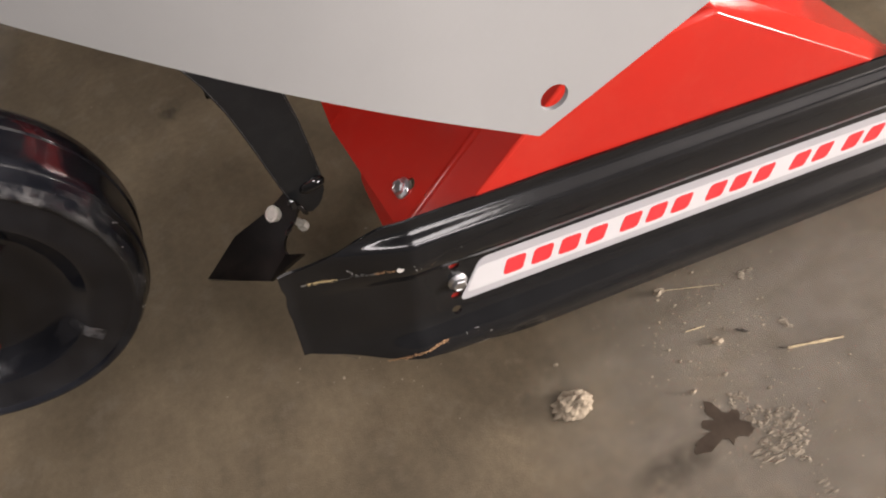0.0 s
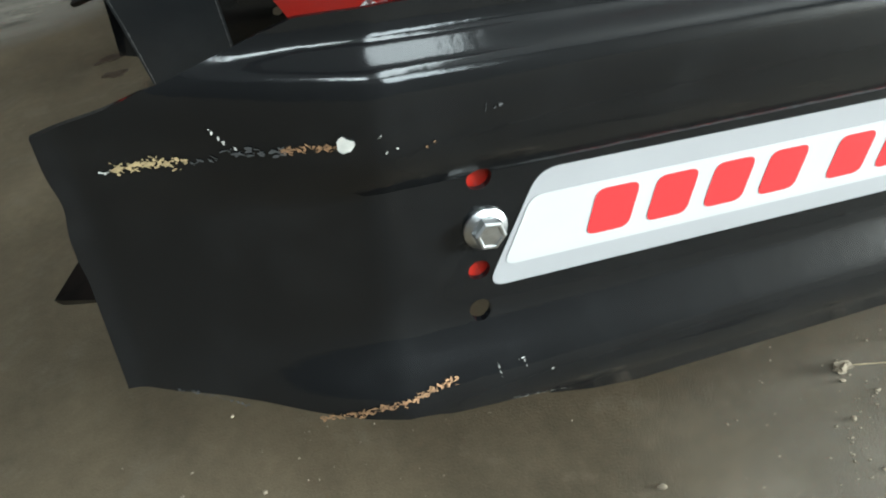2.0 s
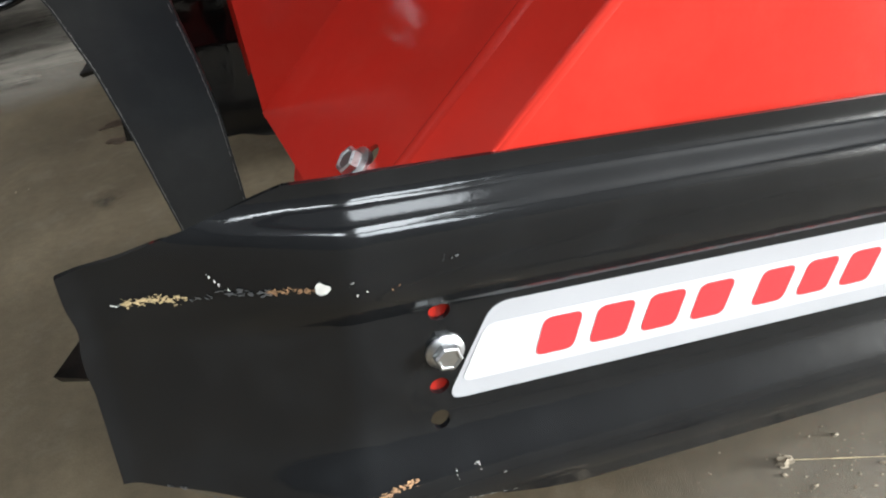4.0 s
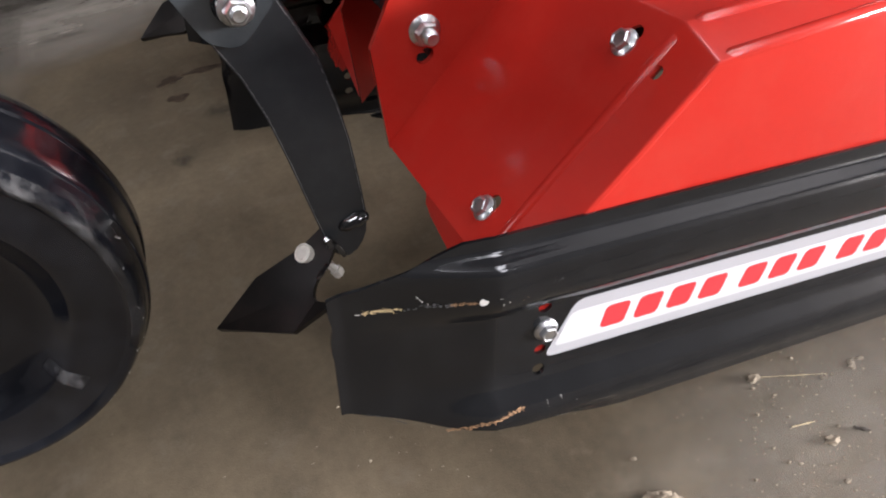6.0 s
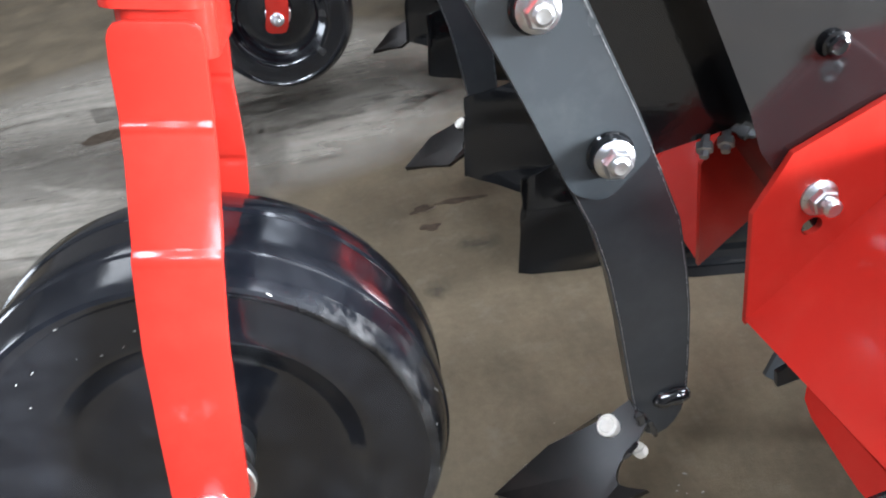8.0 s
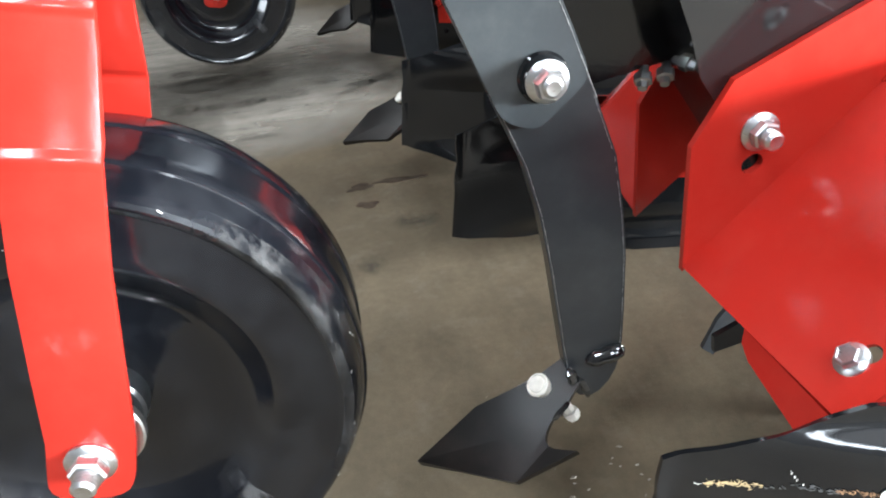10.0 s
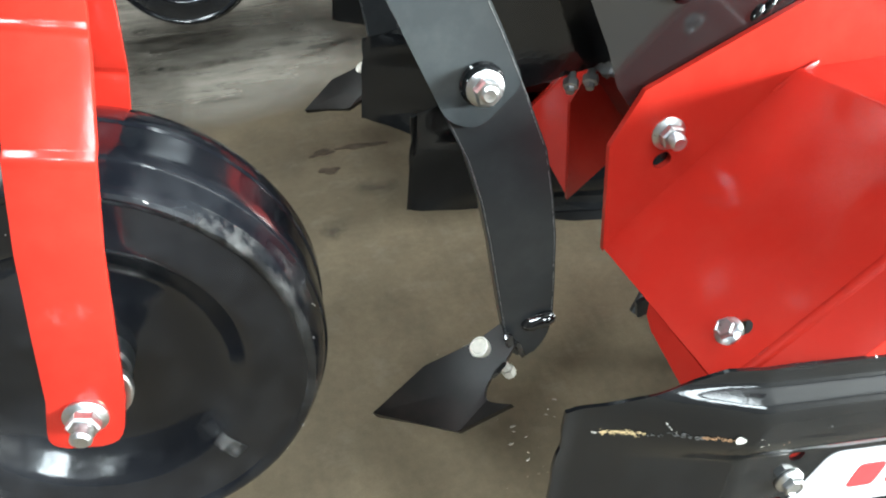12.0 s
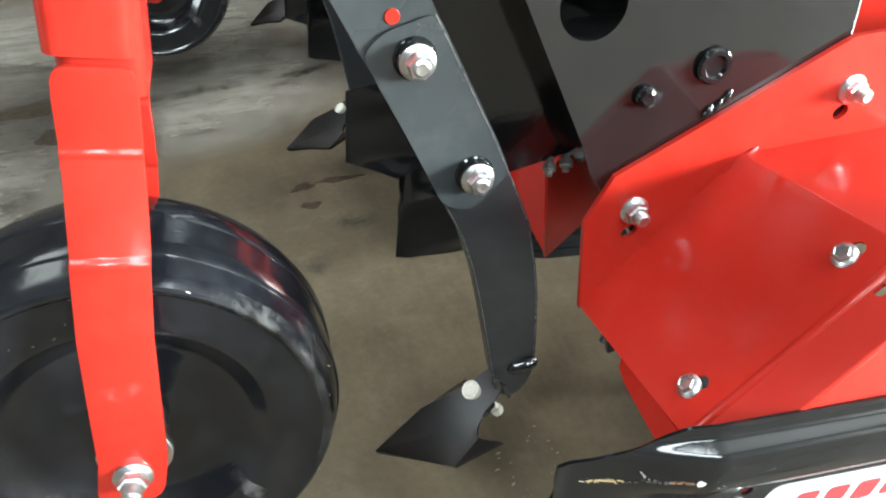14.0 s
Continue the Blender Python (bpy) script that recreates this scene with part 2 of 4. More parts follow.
# ---------------------------------------------------------------- mesh helpers
def thing(name, base, label, category, group="", kind=""):
    ob = new(name)
    ob.empty_display_size = 0.05
    ob.location = base
    return tagged(ob, label, category, group, kind)


def part(name, bm, mat, parent=None, label="", smooth=30.0):
    """Links a bmesh, modelled in world metres, as one mesh object under a thing or a part."""
    bmesh.ops.recalc_face_normals(bm, faces=bm.faces)
    me = bpy.data.meshes.new(name)
    bm.to_mesh(me)
    bm.free()
    for f in me.polygons:
        f.use_smooth = True
    me.set_sharp_from_angle(angle=radians(smooth))
    me.materials.append(mat)
    ob = new(name, me)
    if parent is not None:
        ob.parent = parent
        m = Matrix.Identity(4)
        q = parent
        while q is not None:
            m = m @ (Matrix.Translation(q.location) if q.type == "EMPTY" else Matrix.Identity(4)).inverted()
            q = q.parent
        ob.matrix_parent_inverse = m if parent.type == "EMPTY" else Matrix.Identity(4)
    return tagged(ob, label)


def cut(ob, cutters):
    """Takes the cutter meshes away from ob's mesh for good."""
    for bm in cutters:
        bmesh.ops.recalc_face_normals(bm, faces=bm.faces)
        me = bpy.data.meshes.new("cutter")
        bm.to_mesh(me)
        bm.free()
        tool = new("cutter", me)
        mod = ob.modifiers.new("hole", "BOOLEAN")
        mod.operation, mod.solver, mod.object = "DIFFERENCE", "EXACT", tool
        bpy.context.view_layer.update()
        made = bpy.data.meshes.new_from_object(ob.evaluated_get(bpy.context.evaluated_depsgraph_get()))
        ob.modifiers.remove(mod)
        old = ob.data
        ob.data = made
        made.name = ob.name
        bpy.data.objects.remove(tool)
        bpy.data.meshes.remove(me)
        bpy.data.meshes.remove(old)
    for f in ob.data.polygons:
        f.use_smooth = True
    ob.data.set_sharp_from_angle(angle=radians(25))


def prism(bm, pts, off):
    """A flat polygon with thickness: pts pushed along off."""
    off = Vector(off)
    a = [bm.verts.new(p) for p in pts]
    b = [bm.verts.new(Vector(p) + off) for p in pts]
    bm.faces.new(a)
    bm.faces.new(b[::-1])
    n = len(pts)
    for i in range(n):
        bm.faces.new((a[i], b[i], b[(i + 1) % n], a[(i + 1) % n]))
    return bm


def rounded(pts, radius, steps=4):
    """Rounds the corners of a polygon of 3D points (lists of (point, r) may set r)."""
    out = []
    n = len(pts)
    for i in range(n):
        p, q, r = Vector(pts[i - 1]), Vector(pts[i]), Vector(pts[(i + 1) % n])
        u, v = (p - q), (r - q)
        d = min(radius, u.length * 0.45, v.length * 0.45)
        a, b = q + u.normalized() * d, q + v.normalized() * d
        for k in range(steps + 1):
            t = k / steps
            out.append((1 - t) ** 2 * a + 2 * t * (1 - t) * q + t * t * b)
    return out


def soften(bm, width, segments=2, angle=25.0):
    edges = [e for e in bm.edges if len(e.link_faces) == 2 and e.calc_face_angle(0) > radians(angle)]
    bmesh.ops.bevel(bm, geom=edges, offset=width, segments=segments, affect="EDGES", profile=0.5, clamp_overlap=True)
    return bm


def lathe(bm, base, axis, profile, seg=32, shape=None):
    """Revolves (along axis, radius) pairs round the axis from base; closes both ends. shape(angle) scales the radius."""
    axis = Vector(axis).normalized()
    u = axis.orthogonal().normalized()
    v = axis.cross(u)
    rings = []
    for h, r in profile:
        ring = []
        for i in range(seg):
            a = 2 * math.pi * i / seg
            k = shape(a) if shape else 1.0
            ring.append(bm.verts.new(Vector(base) + axis * h + (u * math.cos(a) + v * math.sin(a)) * r * k))
        rings.append(ring)
    for a, b in zip(rings, rings[1:]):
        for i in range(seg):
            j = (i + 1) % seg
            bm.faces.new((a[i], a[j], b[j], b[i]))
    bm.faces.new(rings[0][::-1])
    bm.faces.new(rings[-1])
    return bm


def hexagon(a):
    s = math.pi / 3
    return math.cos(s / 2) / math.cos((a % s) - s / 2)


def block(bm, lo, hi):
    x0, y0, z0 = lo
    x1, y1, z1 = hi
    return prism(bm, [(x0, y0, z0), (x1, y0, z0), (x1, y1, z0), (x0, y1, z0)], (0, 0, z1 - z0))


def flange_bolt(parent, at, axis, size=1.0, mat=None):
    """Hexagon bolt head with its flange, on a surface at a point."""
    s = size
    bm = bmesh.new()
    lathe(bm, at, axis, [(-0.002, 0.0128 * s), (0.0012 * s, 0.0132 * s), (0.0024 * s, 0.0118 * s), (0.0036 * s, 0.0098 * s)], 32)
    b = part("bolt", bm, mat or ZINC, parent, "zinc-plated hexagon flange bolt")
    bm = bmesh.new()
    lathe(bm, at, axis, [(0.003 * s, 0.0098 * s), (0.0085 * s, 0.0098 * s), (0.0098 * s, 0.0086 * s), (0.0098 * s, 0.0072 * s), (0.0090 * s, 0.0064 * s), (0.0092 * s, 0.0030 * s)], 48, hexagon)
    part("bolt_head", bm, mat or ZINC, b)
    return b


def flange_nut(parent, at, axis, stud=0.012, size=1.0):
    """Flange nut with the threaded stud that stands out of it."""
    s = size
    bm = bmesh.new()
    lathe(bm, at, axis, [(-0.001, 0.0136 * s), (0.0014 * s, 0.0140 * s), (0.003 * s, 0.0122 * s), (0.0042 * s, 0.0102 * s)], 32)
    n = part("nut", bm, ZINC, parent, "zinc-plated flange nut on a threaded stud")
    bm = bmesh.new()
    lathe(bm, at, axis, [(0.0035 * s, 0.0104 * s), (0.0100 * s, 0.0104 * s), (0.0118 * s, 0.0090 * s), (0.0118 * s, 0.0062 * s)], 48, hexagon)
    part("nut_body", bm, ZINC, n)
    bm = bmesh.new()
    prof, h = [(0.006 * s, 0.0066 * s)], 0.0112 * s
    while h < 0.0112 * s + stud:
        prof += [(h, 0.0052 * s), (h + 0.0006, 0.0052 * s), (h + 0.0013, 0.0068 * s), (h + 0.0016, 0.0068 * s)]
        h += 0.0024
    prof += [(h, 0.0058 * s), (h + 0.0010, 0.0046 * s), (h + 0.0008, 0.0030 * s)]
    lathe(bm, at, axis, prof, 24)
    part("stud", bm, ZINC, n)
    return n


def edge_wear(parent, path, side, normal, width, seed, label, mat=None, cover=0.7):
    """Bare flecks where the paint has worn off along an edge: path is the edge, side points inwards, normal off the face."""
    rnd = random.Random(seed)
    bm = bmesh.new()
    side, normal = Vector(side).normalized(), Vector(normal).normalized()
    for a, b in zip(path, path[1:]):
        a, b = Vector(a), Vector(b)
        d = b - a
        n = max(1, int(d.length / 0.004))
        for k in range(n):
            if rnd.random() > cover:
                continue
            p, q = a + d * (k / n), a + d * ((k + rnd.uniform(0.9, 1.4)) / n)
            w0, w1 = width * rnd.uniform(0.35, 1.0), width * rnd.uniform(0.35, 1.0)
            o = normal * 0.0004
            bm.faces.new([bm.verts.new(v) for v in (p + o, q + o, q + o + side * w1 * 0.4, (p + q) / 2 + o + side * w0, p + o + side * w1 * 0.3)])
    tagged(part("worn_edge", bm, mat or BARE_STEEL, parent, label), kind="stuff")


def smear(parent, centre, u, v, label="pale rubbed smear on the paint"):
    """Soft pale smear, a thin skin just off a flat face."""
    bm = bmesh.new()
    c, u, v = Vector(centre), Vector(u), Vector(v)
    bm.faces.new([bm.verts.new(c + u * math.cos(2 * math.pi * i / 20) + v * math.sin(2 * math.pi * i / 20)) for i in range(20)])
    part("smear", bm, SMEAR, parent, label)


MID = 0.237                                    # middle plane of the first unit
STEP = Vector((-0.018, 0.652, 0.0))            # from unit to unit along the toolbar


def mirrored(ob):
    return Matrix.Translation((0, 2 * MID, 0)) @ Matrix.Diagonal((1, -1, 1, 1)) @ Matrix.Translation(ob.location)


# ---------------------------------------------------------------- hall
bm = bmesh.new()
block(bm, (-9, -14, -0.15), (9, 9, 0.0))
tagged(part("floor", bm, CONCRETE), "worn grey-brown concrete workshop floor, dusty and stained", "floor", "", "structure")
for nm, lo, hi in (("wall_north", (-9, 8.8, 0), (9, 9, 4.6)), ("wall_west", (-9, -6.1, 0), (-8.8, 8.8, 4.6)), ("wall_east", (8.8, -6.1, 0), (9, 8.8, 4.6))):
    bm = bmesh.new()
    block(bm, lo, hi)
    tagged(part(nm, bm, PLASTER), "plain plastered hall wall", "wall", "", "structure")
# opening for the added gate lamp
cut(bpy.data.objects["wall_east"], [block(bmesh.new(), (8.6, -5.85, -0.1), (9.2, -2.15, 2.2))])
# opening made for the added west fill lamp
cut(bpy.data.objects["wall_west"], [block(bmesh.new(), (-9.2, -1.5, 1.25), (-8.6, 2.7, 3.55))])
bm = bmesh.new()
block(bm, (-9, -6.1, 0), (9, -5.9, 4.6))
south = tagged(part("wall_south", bm, PLASTER), "plastered hall wall with a high window opening", "wall", "", "structure")
cut(south, [block(bmesh.new(), (1.35, -6.3, 2.55), (2.65, -5.7, 4.25))])
bm = bmesh.new()
block(bm, (-9, -6.1, 4.6), (9, 9, 4.75))
tagged(part("ceiling", bm, ROOF_SHEET), "grey sheet-metal hall roof", "ceiling", "", "structure")


# ---------------------------------------------------------------- side shield (black pressed sheet with a decal)
PITCH = radians(-7.2)
SC, SS = math.cos(PITCH), math.sin(PITCH)
BOLT_Z = 0.218
SHIELD_ROWS = [(0.0168, 0.0755), (0.0164, 0.0708), (0.0156, 0.0672), (0.0141, 0.0648), (0.0118, 0.0631), (0.0092, 0.0614), (0.0068, 0.0595), (0.0051, 0.0572), (0.0040, 0.0545), (0.0032, 0.0510), (0.0027, 0.0460),
               (0.0026, 0.0400), (0.0031, 0.0335), (0.0046, 0.0270), (0.0075, 0.0205), (0.0098, 0.0155), (0.0104, 0.0130), (0.0106, -0.0120), (0.0105, -0.0360), (0.0101, -0.0425), (0.0090, -0.0475), (0.0070, -0.0520),
               (0.0046, -0.0560), (0.0020, -0.0600), (-0.0006, -0.0640), (-0.0028, -0.0680), (-0.0043, -0.0720), (-0.0050, -0.0765), (-0.0048, -0.0815), (-0.0038, -0.0870), (-0.0020, -0.0920)]


def smooth_rows(rows, steps=2):
    """Rounds a profile: more points on a curve through the given ones."""
    out = []
    for i in range(len(rows) - 1):
        p0, p1, p2, p3 = rows[max(0, i - 1)], rows[i], rows[i + 1], rows[min(len(rows) - 1, i + 2)]
        for k in range(steps):
            t = k / steps
            out.append(tuple(0.5 * (2 * b + (c - a) * t + (2 * a - 5 * b + 4 * c - d) * t * t + (3 * b - a - 3 * c + d) * t ** 3) for a, b, c, d in zip(p0, p1, p2, p3)))
    return out + [rows[-1]]


SHIELD_ROWS = smooth_rows(SHIELD_ROWS)
TOP_EDGE = [(-0.1297, 0.0464), (-0.1088, 0.0529), (-0.0966, 0.0581), (-0.0739, 0.0657), (-0.0507, 0.0738), (-0.0203, 0.0752), (0.7, 0.0755)]
LOW_EDGE = [(-0.1273, -0.0566), (-0.1135, -0.0611), (-0.0975, -0.0641), (-0.0833, -0.0676), (-0.065, -0.073), (-0.0464, -0.077), (-0.0276, -0.0782), (-0.0098, -0.0818), (0.0065, -0.0842), (0.0209, -0.0858), (0.05, -0.089), (0.0984, -0.0916), (0.7, -0.092)]
CREASE, REAR = -0.044, 0.66


def along(table, x):
    for (x0, v0), (x1, v1) in zip(table, table[1:]):
        if x <= x1:
            return v0 + (v1 - v0) * max(0.0, (x - x0) / (x1 - x0))
    return table[-1][1]


def shield_front(lz):
    return -0.1288 - 0.0009 * (lz > 0) + 0.0018 * math.exp(-((lz - 0.022) / 0.008) ** 2)


def shield_y(lx, lz):
    """Face of the shield: pressed profile, which fades out in front of the bend."""
    rows = SHIELD_ROWS
    y = rows[-1][0]
    for (y0, z0), (y1, z1) in zip(rows, rows[1:]):
        if lz >= z1:
            y = y0 + (y1 - y0) * min(1.0, max(0.0, (z0 - lz) / (z0 - z1)))
            break
    w = min(1.0, max(0.0, (CREASE + 0.012 - lx) / 0.090))
    s = w * w * (3 - 2 * w) * 0.25 + w * 0.75
    flat = 0.006 + 0.004 * (1 - abs(lz) / 0.09)
    return y * (1 - s) + flat * s + 0.021 * w


def shield_point(lx, lz, proud=0.0):
    y = shield_y(lx, lz) - proud
    return Vector((lx * SC - lz * SS, y, BOLT_Z + lx * SS + lz * SC))


def build_shield(marked=True):
    text = "glossy black pressed-steel side shield with scratches and a white decal strip" if marked else "plain glossy black pressed-steel side shield beside the rotor"
    ob = thing("side_shield", (0.1, 0.02, 0.11), text, "shield", "shields of the cultivator")
    bm = bmesh.new()
    cols = [i / 26 for i in range(27)]
    rear = [CREASE + 0.0042 * i for i in range(1, 19)] + [0.040 + 0.015 * i for i in range(41)] + [REAR]
    grid = []
    for _, lz0 in SHIELD_ROWS:
        line = []
        for s in cols:
            guess = -0.1298 + s * (CREASE + 0.1298)
            lz = lz0 * along(TOP_EDGE, guess) / 0.0755 if lz0 > 0 else lz0 * along(LOW_EDGE, guess) / -0.092
            lx = shield_front(lz) + s * (CREASE - shield_front(lz))
            line.append((lx, lz))
        for lx in rear:
            lz = lz0 * along(TOP_EDGE, lx) / 0.0755 if lz0 > 0 else lz0 * along(LOW_EDGE, lx) / -0.092
            line.append((lx, lz))
        grid.append([bm.verts.new(shield_point(lx, lz + 0.0006 * math.sin(lx * 90) * (lz < -0.08))) for lx, lz in line])
    for a, b in zip(grid, grid[1:]):
        for i in range(len(a) - 1):
            bm.faces.new((a[i], a[i + 1], b[i + 1], b[i]))
    bmesh.ops.recalc_face_normals(bm, faces=bm.faces)
    front = bm.faces[:]
    if front[len(front) // 2].normal.y > 0:
        bmesh.ops.reverse_faces(bm, faces=front)
    bmesh.ops.solidify(bm, geom=front, thickness=0.0025)
    plate = part("plate", bm, BLACK, ob, "", 40.0)
    cutters = []
    for lx, lz, r in ((0.0031, 0.0136, 0.0046), (0.0035, -0.0262, 0.0043), (0.0037, -0.0448, 0.0045)):
        c = bmesh.new()
        q = shield_point(lx, lz)
        lathe(c, q + Vector((0, -0.02, 0)), (0, 1, 0), [(0, r), (0.04, r)], 20)
        cutters.append(c)
    cut(plate, cutters)
    # rolled lower edge
    bm = bmesh.new()
    lip = []
    for i in range(30):
        lx = 0.030 + i * 0.021
        d = min(1.0, (lx - 0.030) / 0.03)
        lip.append([shield_point(lx, -0.0885, 0.0), shield_point(lx, -0.0885, 0.0) + Vector((0, 0.001, -0.0090 * d)), shield_point(lx, -0.0885, 0) + Vector((0, 0.006, -0.0118 * d)), shield_point(lx, -0.0885, 0) + Vector((0, 0.006, 0.001))])
    vs = [[bm.verts.new(p) for p in r] for r in lip]
    for a, b in zip(vs, vs[1:]):
        for i in range(4):
            j = (i + 1) % 4
            bm.faces.new((a[i], a[j], b[j], b[i]))
    bm.faces.new(vs[0])
    bm.faces.new(vs[-1][::-1])
    part("edge_strip", bm, BLACK, ob, "dusty rolled lower edge")
    b = flange_bolt(ob, shield_point(0.0055, -0.0075) + Vector((0, -0.0005, 0)), (0, -1, 0.02), 0.64)
    if not marked:
        return ob

    # decal: grey outline, white field, bars for the lettering
    def strip(name, pts, proud, mat, parent, label=""):
        bm = bmesh.new()
        n = len(pts)
        a = [bm.verts.new(shield_point(x, z, proud)) for x, z in pts]
        c = [bm.verts.new(shield_point(x, z, 0.0001)) for x, z in pts]
        bm.faces.new(a)
        for i in range(n):
            bm.faces.new((a[i], c[i], c[(i + 1) % n], a[(i + 1) % n]))
        return part(name, bm, mat, parent, label)

    def slanted(x0, x1, z0, z1, lean, r):
        h = z1 - z0
        pts = [(x0, 0, z0), (x1, 0, z0), (x1 + lean * h, 0, z1), (x0 + lean * h, 0, z1)]
        return [(q.x, q.z - 0.008 * q.x) for q in rounded(pts, r, 5)]

    dec = strip("decal", slanted(0.0066, 0.492, -0.0352, 0.0126, 0.40, 0.008), 0.0004, DECAL_GREY, ob, "white and grey sticker strip with red lettering")
    field = strip("decal_field", slanted(0.0130, 0.480, -0.0262, 0.0022, 0.36, 0.005), 0.0007, DECAL_WHITE, dec)
    for start, count in ((0.0470, 4), (0.1600, 3), (0.2490, 3), (0.3420, 2), (0.4030, 2)):
        for i in range(count):
            x0 = start + i * 0.0262
            strip("bar", slanted(x0, x0 + 0.0185, -0.0208, -0.0010, 0.16, 0.0042), 0.0010, DECAL_RED, dec)
    # scratches and chips
    def scratch(name, path, width, mat, seed, label, dense=1.0):
        rnd = random.Random(seed)
        bm = bmesh.new()
        for (xa, za), (xb, zb) in zip(path, path[1:]):
            run = math.hypot(xb - xa, zb - za)
            for k in range(max(3, int(run / 0.00055 * dense))):
                u = rnd.random()
                x, z = xa + (xb - xa) * u, za + (zb - za) * u + rnd.gauss(0, 0.30) * width
                a = math.atan2(zb - za, xb - xa) + rnd.choice((-0.8, -0.65, -0.5, 0.15, 0.5)) + rnd.uniform(-0.2, 0.2)
                ln, w = width * rnd.uniform(0.3, 1.2) * rnd.random() ** 0.5, width * rnd.uniform(0.05, 0.19)
                ca, sa = math.cos(a), math.sin(a)
                ring = []
                for i in range(7):
                    b = 2 * math.pi * i / 7
                    p, q = ln * 0.5 * math.cos(b) * rnd.uniform(0.7, 1.2), w * math.sin(b) * rnd.uniform(0.6, 1.4)
                    ring.append(bm.verts.new(shield_point(x + p * ca - q * sa, z + p * sa + q * ca, 0.0004 + 0.000005 * k)))
                bm.faces.new(ring)
        tagged(part(name, bm, mat, ob, label), kind="stuff")

    scratch("scratch", [(-0.1150, 0.0330), (-0.1095, 0.0340)], 0.0022, BARE_PRIMER, 13, "scraped paint showing pale primer", 0.5)
    scratch("scratch", [(-0.1110, 0.0341), (-0.100, 0.0352), (-0.0880, 0.0352)], 0.0032, OCHRE, 3, "scraped paint showing ochre primer", 1.9)
    scratch("scratch", [(-0.0880, 0.0350), (-0.0800, 0.0350)], 0.0026, SCUFF, 14, "grey scuff in the paint", 0.7)
    scratch("scratch", [(-0.0812, 0.0462), (-0.0775, 0.0415), (-0.0735, 0.0385)], 0.0024, BARE_PRIMER, 4, "pale scrape in the paint", 0.45)
    scratch("scratch", [(-0.0780, 0.0385), (-0.0660, 0.0372)], 0.0034, SCUFF, 5, "grey scuff in the paint", 0.9)
    scratch("scratch", [(-0.0660, 0.0380), (-0.0600, 0.0368)], 0.0034, SCUFF, 15, "grey scuff in the paint", 1.2)
    scratch("scratch", [(-0.0610, 0.0378), (-0.0450, 0.0376)], 0.0024, RUST, 6, "rust-brown scrape", 2.0)
    scratch("scratch", [(-0.064, -0.0758), (-0.050, -0.0735), (-0.030, -0.0692), (-0.0105, -0.0655)], 0.0024, RUST, 7, "rust-brown scrape near the lower edge", 2.2)
    scratch("scratch", [(0.0065, -0.064), (0.0078, -0.071)], 0.0011, BARE_PRIMER, 8, "small bare chip", 0.6)
    scratch("scratch", [(0.0140, -0.0655), (0.0175, -0.0650), (0.0185, -0.069)], 0.0012, BARE_PRIMER, 9, "small bare chip", 0.6)
    scratch("scratch", [(0.0285, -0.0730), (0.031, -0.0715)], 0.0011, BARE_PRIMER, 10, "small bare chip", 0.8)
    scratch("scratch", [(0.010, -0.0820), (0.022, -0.0845), (0.036, -0.0865)], 0.0009, BARE_PRIMER, 11, "bare edge where the paint is worn off", 1.0)
    scratch("scratch", [(-0.112, -0.0600), (-0.099, -0.0645), (-0.088, -0.0690)], 0.0016, SCUFF, 12, "worn edge", 1.0)
    scratch("scratch", [(0.0020, 0.0420), (0.0025, 0.0470)], 0.0010, SCUFF, 16, "fine scratch", 0.6)
    scratch("scratch", [(-0.0335, 0.0370), (-0.0315, 0.0420)], 0.0012, BARE_PRIMER, 17, "fine pale scratch", 0.45)
    scratch("scratch", [(-0.0310, 0.0345), (-0.0245, 0.0352)], 0.0014, BARE_PRIMER, 19, "fine pale scratch", 0.45)
    scratch("scratch", [(0.0045, 0.0430), (0.0075, 0.0445)], 0.0020, SCUFF, 20, "grey scuff in the paint", 0.8)
    scratch("scratch", [(-0.0180, 0.0335), (-0.0140, 0.0350)], 0.0014, RUST, 18, "fine rust-brown scratch", 0.6)
    bm = bmesh.new()
    rnd = random.Random(2)
    ring = []
    for i in range(14):
        a = 2 * math.pi * i / 14
        r = 0.0026 * rnd.uniform(0.75, 1.15)
        ring.append(bm.verts.new(shield_point(-0.0425 + r * math.cos(a), 0.0382 + 1.15 * r * math.sin(a), 0.0008)))
    bm.faces.new(ring)
    part("paint_chip", bm, BARE_PRIMER, ob, "white chip in the paint")
    return ob


shield = build_shield()


# ---------------------------------------------------------------- red guard hood
SLOPE = 0.918
HOOD_TOP = 0.370


def front_z(x, y=0.075):
    return 0.2686 + SLOPE * (x + 0.006) + 0.08 * (y - 0.075)


